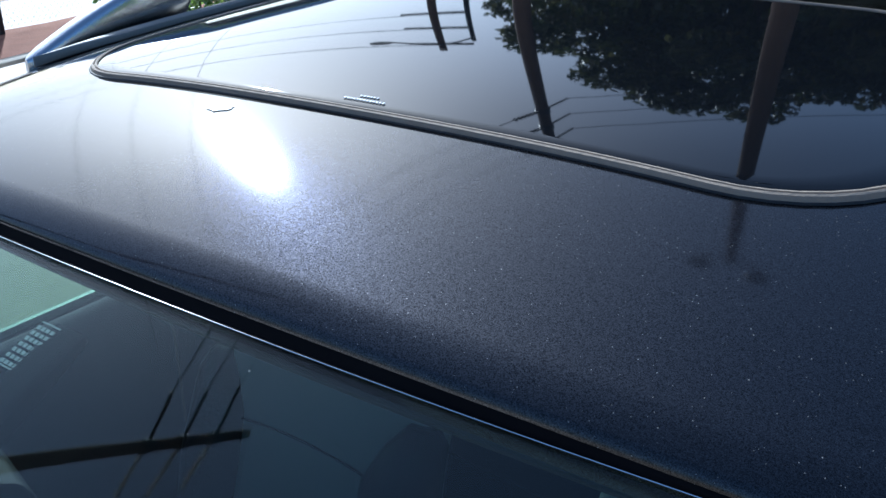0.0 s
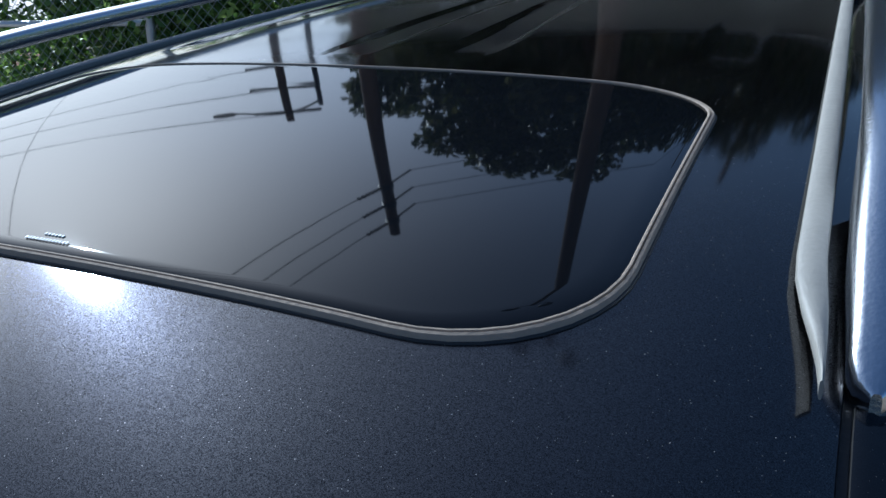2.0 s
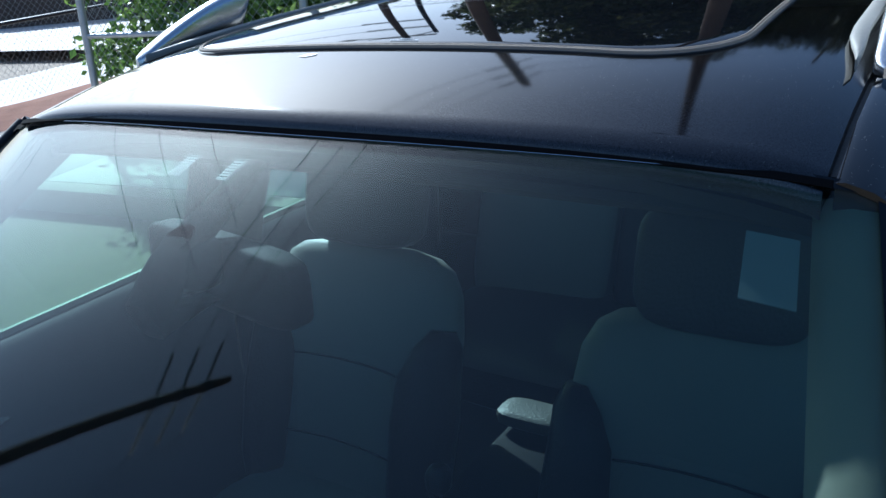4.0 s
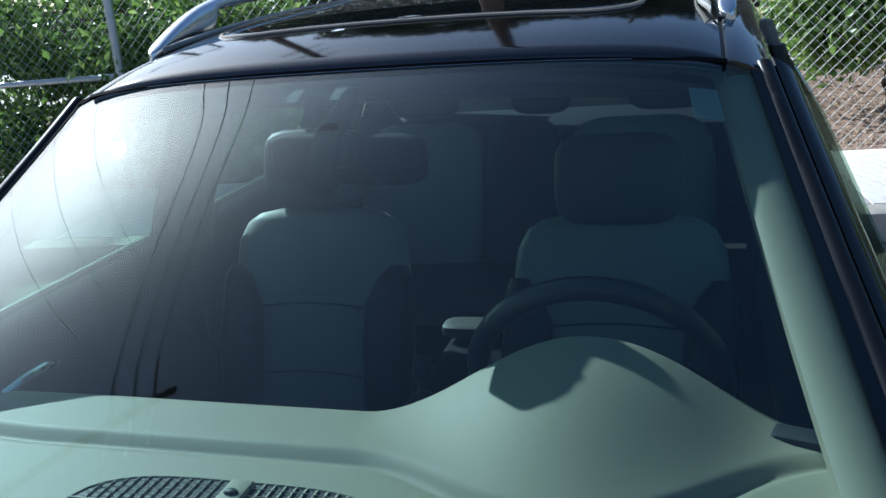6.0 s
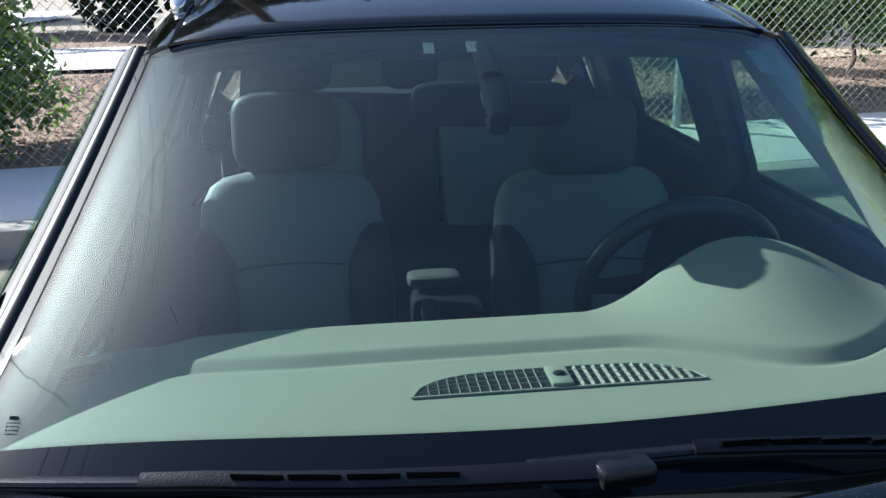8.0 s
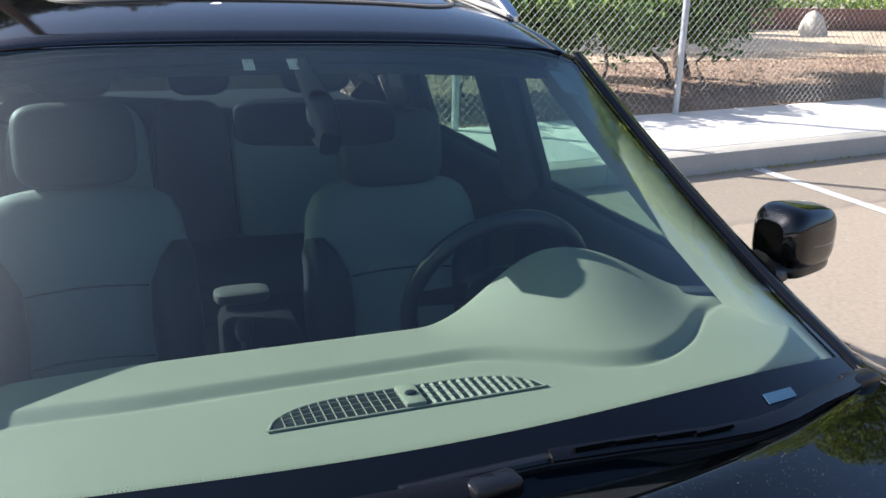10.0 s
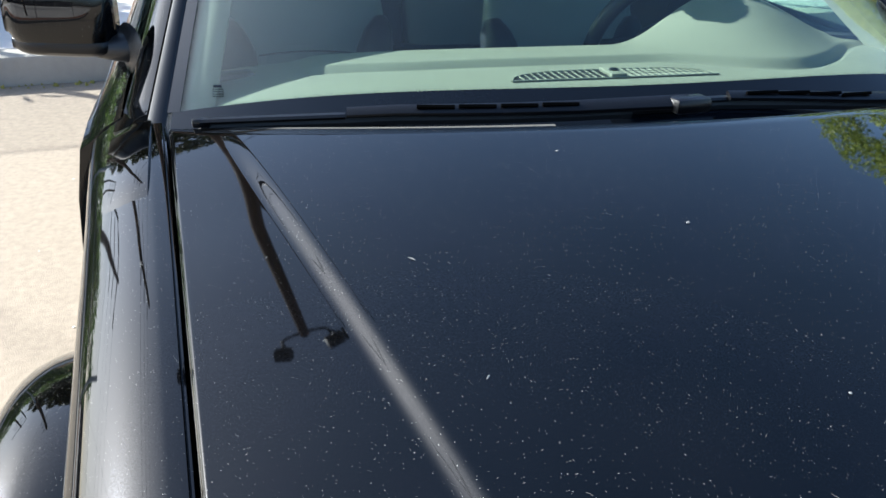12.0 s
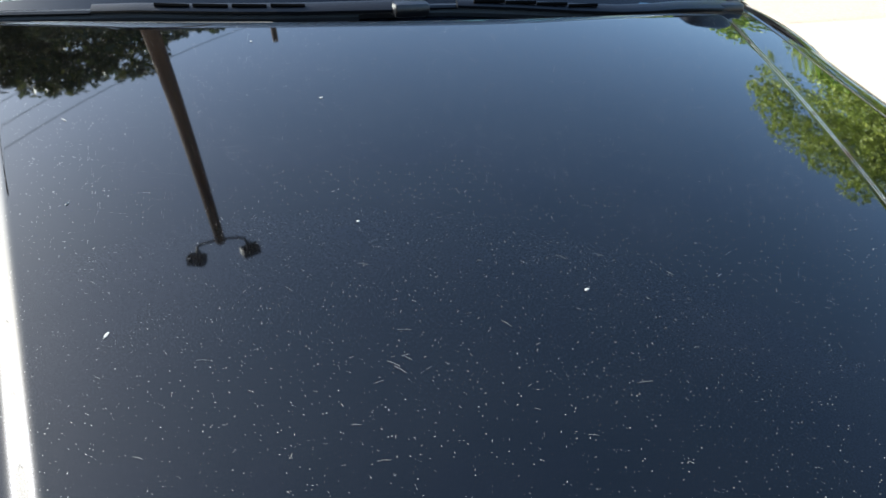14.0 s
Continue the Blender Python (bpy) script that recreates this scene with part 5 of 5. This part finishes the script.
vx = span(VX0, VX1, 40)
rows = [[(x, VY + (vent_back(x) - VY) * g, dash_z(x, VY + (vent_back(x) - VY) * g) + 0.0015) for x in vx] for g in span(0, 1, 4)]
vent = part("defroster_vent", grid_bm(rows), RUBBER, car, "dark lens-shaped defroster grille", 0)
outline = [(x, VY) for x in vx] + [(x, vent_back(x)) for x in vx[::-1]]
part("frame", tube_bm([(x, y, dash_z(x, y) + 0.002) for x, y in outline + outline[:1]], 0.0022, 6, 0.7), DASH, vent)
for k in range(27):
    x = VX0 + 0.022 + (VX1 - VX0 - 0.044) * k / 26
    if abs(x - 0.014) < 0.016:
        continue
    y1 = vent_back(x)
    bm = bmesh.new()
    wide = 0.0004 if x < 0 else 0.0006
    vs = [bm.verts.new((x + dx + (0.0038 if x > 0 else 0.0) * dz, y, dash_z(x, y) + 0.001 + 0.0028 * dz)) for dx in (-wide, wide) for y, dz in ((VY + 0.002, 0), (y1 - 0.002, 0), (y1 - 0.002, 1), (VY + 0.002, 1))]
    for q in ((0, 1, 2, 3), (4, 5, 6, 7), (0, 1, 5, 4), (2, 3, 7, 6), (1, 2, 6, 5), (0, 3, 7, 4)):
        bm.faces.new([vs[i] for i in q])
    part("slat", bm, DASH, vent, "", 0)
for g in (0.25, 0.5, 0.75):
    part("cross_slat", tube_bm([(x, VY + (vent_back(x) - VY) * g, dash_z(x, VY) + 0.0050) for x in span(VX0 + 0.02, VX1 - 0.02, 20)], 0.0005, 5), DASH, vent)
part("sensor_block", box_bm((0.014, VY + 0.029, dash_z(0, VY) + 0.004), (0.028, 0.054, 0.008), 0.002), DASH, vent)
part("sensor_dome", pillow_bm((0.014, VY + 0.028, dash_z(0, VY) + 0.009), (0.018, 0.012, 0.008), 2, 12, 6), RUBBER, vent)

# steering wheel
tilt = Matrix.Translation((0.365, 0.640, 0.956)) @ Euler((radians(111), 0, 0)).to_matrix().to_4x4()
bm = loft_bm([[tilt @ (Vector((math.cos(a), math.sin(a), 0)) * (0.184 + 0.018 * math.cos(t)) + Vector((0, 0, 0.018 * math.sin(t)))) for t in [2 * math.pi * q / 12 for q in range(12)]] for a in [2 * math.pi * k / 48 for k in range(49)]], False)
wheel = part("steering_wheel", bm, WHEEL_LEATHER, car, "dark leather steering wheel")
part("hub", pillow_bm(tilt @ Vector((0, -0.005, -0.01)), (0.15, 0.13, 0.05), 2.6, 18, 8, (111, 0, 0)), DARK_LEATHER, wheel)
for ax, ay in ((1, 0.05), (-1, 0.05), (0.12, -1), (-0.12, -1)):
    part("spoke", tube_bm([tilt @ Vector((ax * r_, ay * r_, -0.012 * (1 - r_ / 0.19))) for r_ in (0.05, 0.12, 0.18)], [0.03, 0.022, 0.018], 8, 0.35, tilt.to_3x3() @ Vector((0, 0, 1))), DARK_LEATHER, wheel)
part("column_shroud", tube_bm([(0.36, 0.40, 0.88), (0.36, 0.60, 0.94)], 0.06, 12), DARK_TRIM, car)


# seats
def front_seat(cx, cy, label, lift):
    lean = 17
    up_ = Vector((0, math.sin(radians(lean)), math.cos(radians(lean))))
    fw_ = Vector((0, -math.cos(radians(lean)), math.sin(radians(lean))))
    foot = Vector((cx, cy, 0.50))
    rows = []
    for h, w, d in ((0.0, 0.20, 0.05), (0.05, 0.225, 0.055), (0.18, 0.235, 0.055), (0.32, 0.238, 0.055), (0.42, 0.238, 0.055), (0.50, 0.228, 0.052), (0.545, 0.205, 0.046), (0.568, 0.17, 0.038), (0.580, 0.11, 0.022)):
        rows.append(ring(foot + up_ * h, (1, 0, 0), fw_, w, d, 24, 3.2))
    seat = part("front_seat", loft_bm(rows), LEATHER, car, label, 60)
    for s in (-1, 1):
        # side bolster, dark lower wing with a rounded top
        rows = []
        for h, w, d in ((0.02, 0.045, 0.05), (0.10, 0.058, 0.07), (0.25, 0.062, 0.078), (0.34, 0.056, 0.072), (0.40, 0.042, 0.058), (0.435, 0.02, 0.035)):
            rows.append(ring(foot + Vector((s * (0.185 + (0.01 if h < 0.3 else 0.03 * (h - 0.3) / 0.13)), 0, 0)) + up_ * h + fw_ * 0.032, (1, 0, 0), fw_, w, d, 16, 2.4))
        part("bolster", loft_bm(rows), DARK_LEATHER, seat, "dark leather side bolster", 60)
    for h in (0.16, 0.33):
        part("seam", tube_bm([foot + up_ * (h + 0.01 * (1 - (x / 0.14) ** 2)) + fw_ * 0.0595 + Vector((x, 0, 0)) for x in span(-0.135, 0.135, 8)], 0.0022, 6), DARK_LEATHER, seat)
    part("backrest_panel", pillow_bm(foot + up_ * 0.20 + fw_ * 0.035, (0.27, 0.05, 0.36), 4.0, 20, 12, (-lean, 0, 0)), LEATHER, seat)
    part("cushion", pillow_bm((cx, cy - 0.235, 0.50), (0.50, 0.56, 0.17), 3.2, 20, 10, (6, 0, 0)), LEATHER, seat)
    part("seat_back", pillow_bm(foot + up_ * 0.27 - fw_ * 0.05, (0.44, 0.06, 0.5), 4, 16, 10, (-lean, 0, 0)), DARK_LEATHER, seat)
    hp = foot + up_ * (0.690 + lift) + fw_ * 0.035
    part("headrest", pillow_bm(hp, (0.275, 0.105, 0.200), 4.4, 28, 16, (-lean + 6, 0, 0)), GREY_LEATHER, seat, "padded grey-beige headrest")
    for s in (-1, 1):
        part("headrest_post", tube_bm([foot + up_ * 0.56 + Vector((s * 0.06, 0, 0)), hp + Vector((s * 0.06, 0, 0))], 0.006, 8), RUBBER, seat)
    return seat


front_seat(-0.400, 1.215, "beige leather passenger seat with dark bolsters", -0.012)
front_seat(0.352, 1.130, "beige leather driver seat with dark bolsters", -0.036)
rear = part("rear_bench", pillow_bm((0, 2.02, 0.56), (1.34, 0.52, 0.18), 5, 28, 10, (6, 0, 0)), DARK_LEATHER, car, "beige leather rear bench with dark middle")
for x, w, m_ in ((-0.42, 0.46, LEATHER), (-0.05, 0.27, DARK_LEATHER), (0.34, 0.50, LEATHER)):
    part("backrest", pillow_bm((x, 2.30, 0.84), (w, 0.14, 0.60), 4.5, 22, 12, (-20, 0, 0)), m_, rear, "dark middle backrest" if w < 0.3 else "")
for x in (-0.43, 0.0, 0.43):
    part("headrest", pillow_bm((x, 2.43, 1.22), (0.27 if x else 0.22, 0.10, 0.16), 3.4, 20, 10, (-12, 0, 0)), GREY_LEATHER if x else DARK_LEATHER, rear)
console = part("centre_console", box_bm((0, 0.95, 0.58), (0.19, 0.95, 0.26), 0.03), CONSOLE, car)
part("armrest", pillow_bm((-0.03, 1.385, 0.738), (0.148, 0.085, 0.036), 4, 18, 8), GREY_LEATHER, console, "beige padded armrest")
part("gear_knob", join_bm(tube_bm([(-0.068, 1.06, 0.66), (-0.068, 1.08, 0.74)], 0.012, 10), pillow_bm((-0.068, 1.09, 0.757), (0.045, 0.05, 0.06), 2.4, 14, 8)), DARK_LEATHER, console)
part("hand_brake", tube_bm([(-0.03, 1.05, 0.70), (-0.045, 1.0, 0.735), (-0.045, 0.90, 0.75)], 0.013, 8), DARK_LEATHER, console)

# rear-view mirror and its sensor foot on the glass
pm = Vector((0.001, 0.622, 1.313))
imir = part("rearview_mirror", pillow_bm(pm, (0.272, 0.038, 0.076), 5.5, 36, 14, (0, 0, -12)), CONSOLE, car, "black interior mirror")
part("mirror_face", box_bm(pm + Vector((0, 0.0182, 0)), (0.215, 0.003, 0.048), 0.0, (0, 0, -12)), CHROME, imir)
g0 = glass_p(-0.003, 0.80)
inward = -glass_n(0.0, 0.80)
rings = [ring(glass_p(fx, s) + inward * d, (1, 0, 0), inward, a, b, 16, 3.6) for fx, s, d, a, b in ((-0.012, 0.945, 0.011, 0.015, 0.004), (-0.010, 0.92, 0.013, 0.016, 0.007), (-0.007, 0.87, 0.015, 0.018, 0.009), (-0.004, 0.83, 0.016, 0.021, 0.010), (-0.003, 0.80, 0.0165, 0.022, 0.010), (-0.002, 0.775, 0.020, 0.021, 0.015), (-0.001, 0.745, 0.030, 0.019, 0.020), (0.0, 0.715, 0.042, 0.017, 0.022))]
rings.append(ring(pm + Vector((0, -0.020, -0.022)), (1, 0, 0), (0, 1, 0), 0.015, 0.006, 16, 3.0))
part("mirror_foot", loft_bm(rings), FOOT_GREY, imir, "long grey mirror foot on the glass")
part("ball_joint", pillow_bm(pm + Vector((0.004, -0.036, 0.020)), (0.052, 0.062, 0.056), 2.4, 16, 10), RUBBER, imir)
part("rain_sensor", loft_bm([ring(g0 + inward * d, (1, 0, 0), (0, 0.87, 0.5), 0.0168, 0.0168, 24) for d in (0.0052, 0.009)]), SLOT, imir, "round dark rain sensor")
part("sensor_collar", loft_bm([ring(g0 + inward * d, (1, 0, 0), (0, 0.87, 0.5), r_, r_ * 1.08, 24) for d, r_ in ((0.0062, 0.0192), (0.010, 0.0215))]), FOOT_GREY, imir)
for s in (-1, 1):
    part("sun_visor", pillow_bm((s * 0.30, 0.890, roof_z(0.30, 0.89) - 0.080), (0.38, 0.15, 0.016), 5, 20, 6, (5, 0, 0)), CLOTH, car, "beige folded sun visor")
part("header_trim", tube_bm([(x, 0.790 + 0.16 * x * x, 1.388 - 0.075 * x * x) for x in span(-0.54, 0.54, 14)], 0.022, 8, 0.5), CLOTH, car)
part("grab_handle", tube_bm([(0.62, 1.4, 1.46), (0.60, 1.45, 1.43), (0.60, 1.58, 1.43), (0.62, 1.63, 1.46)], 0.009, 8), DARK_TRIM, car)

# small marks: a dried dropping on the roof, a fallen leaf, feather bits on the hood
def splat(label, c, w, h, zf, material, turn=0.0, seed=1):
    rng = random.Random(seed)
    ring_ = []
    for k in range(14):
        a = 2 * math.pi * k / 14
        r_ = rng.uniform(0.6, 1.0)
        dx, dy = w * r_ * math.cos(a), h * r_ * math.sin(a)
        ring_.append((c[0] + dx * math.cos(turn) - dy * math.sin(turn), c[1] + dx * math.sin(turn) + dy * math.cos(turn)))
    bm = bmesh.new()
    vs = [bm.verts.new((x, y, zf(x, y) + 0.0006)) for x, y in ring_]
    top = bm.verts.new((c[0], c[1], zf(*c) + 0.0016))
    for i in range(14):
        bm.faces.new((vs[i], vs[(i + 1) % 14], top))
    return bm


tagged(part("bird_dropping", splat("", (-0.114, 0.921), 0.016, 0.008, roof_z, WHITE_INK, 0.4, 3), WHITE_INK), "dried white bird dropping on the black roof", "dropping")
for k, (x, y, w, h, a) in enumerate(((-0.237, -0.208, 0.004, 0.003, 0), (-0.159, -0.406, 0.006, 0.004, 0.5), (-0.467, -0.396, 0.010, 0.0012, 2.3), (-0.387, -0.791, 0.009, 0.0032, 1.1), (-0.152, -0.676, 0.0035, 0.0035, 0), (0.046, -0.809, 0.006, 0.003, 0.3), (-0.442, -0.584, 0.006, 0.0016, 0.9))):
    tagged(part("dry_flake", splat("", (x, y), w * 0.6, h * 0.6, lambda p, q: hood_z(p, q) + crease(p, q), DULL_CHIP, a, k), DULL_CHIP), "tiny pale dry flake lying on the black hood", "flake", "flakes on the hood")
rng = random.Random(9)
for k in range(44):
    x, y = rng.gauss(-0.10, 0.22), rng.gauss(-0.86, 0.10)
    a, ln = rng.choice((0.1, -0.5, 2.6)) + rng.uniform(-0.5, 0.5), rng.uniform(0.0015, 0.0065)
    zf = lambda p, q: hood_z(p, q) + crease(p, q)
    pts = [(x + ln * t * math.cos(a), y + ln * t * math.sin(a) + 0.12 * ln * (1 - t * t)) for t in (-1, 0, 1)]
    part("scratch", tube_bm([(p, q, zf(p, q) + 0.0002) for p, q in pts], 0.00012, 4, 0.6), DULL_CHIP, car)
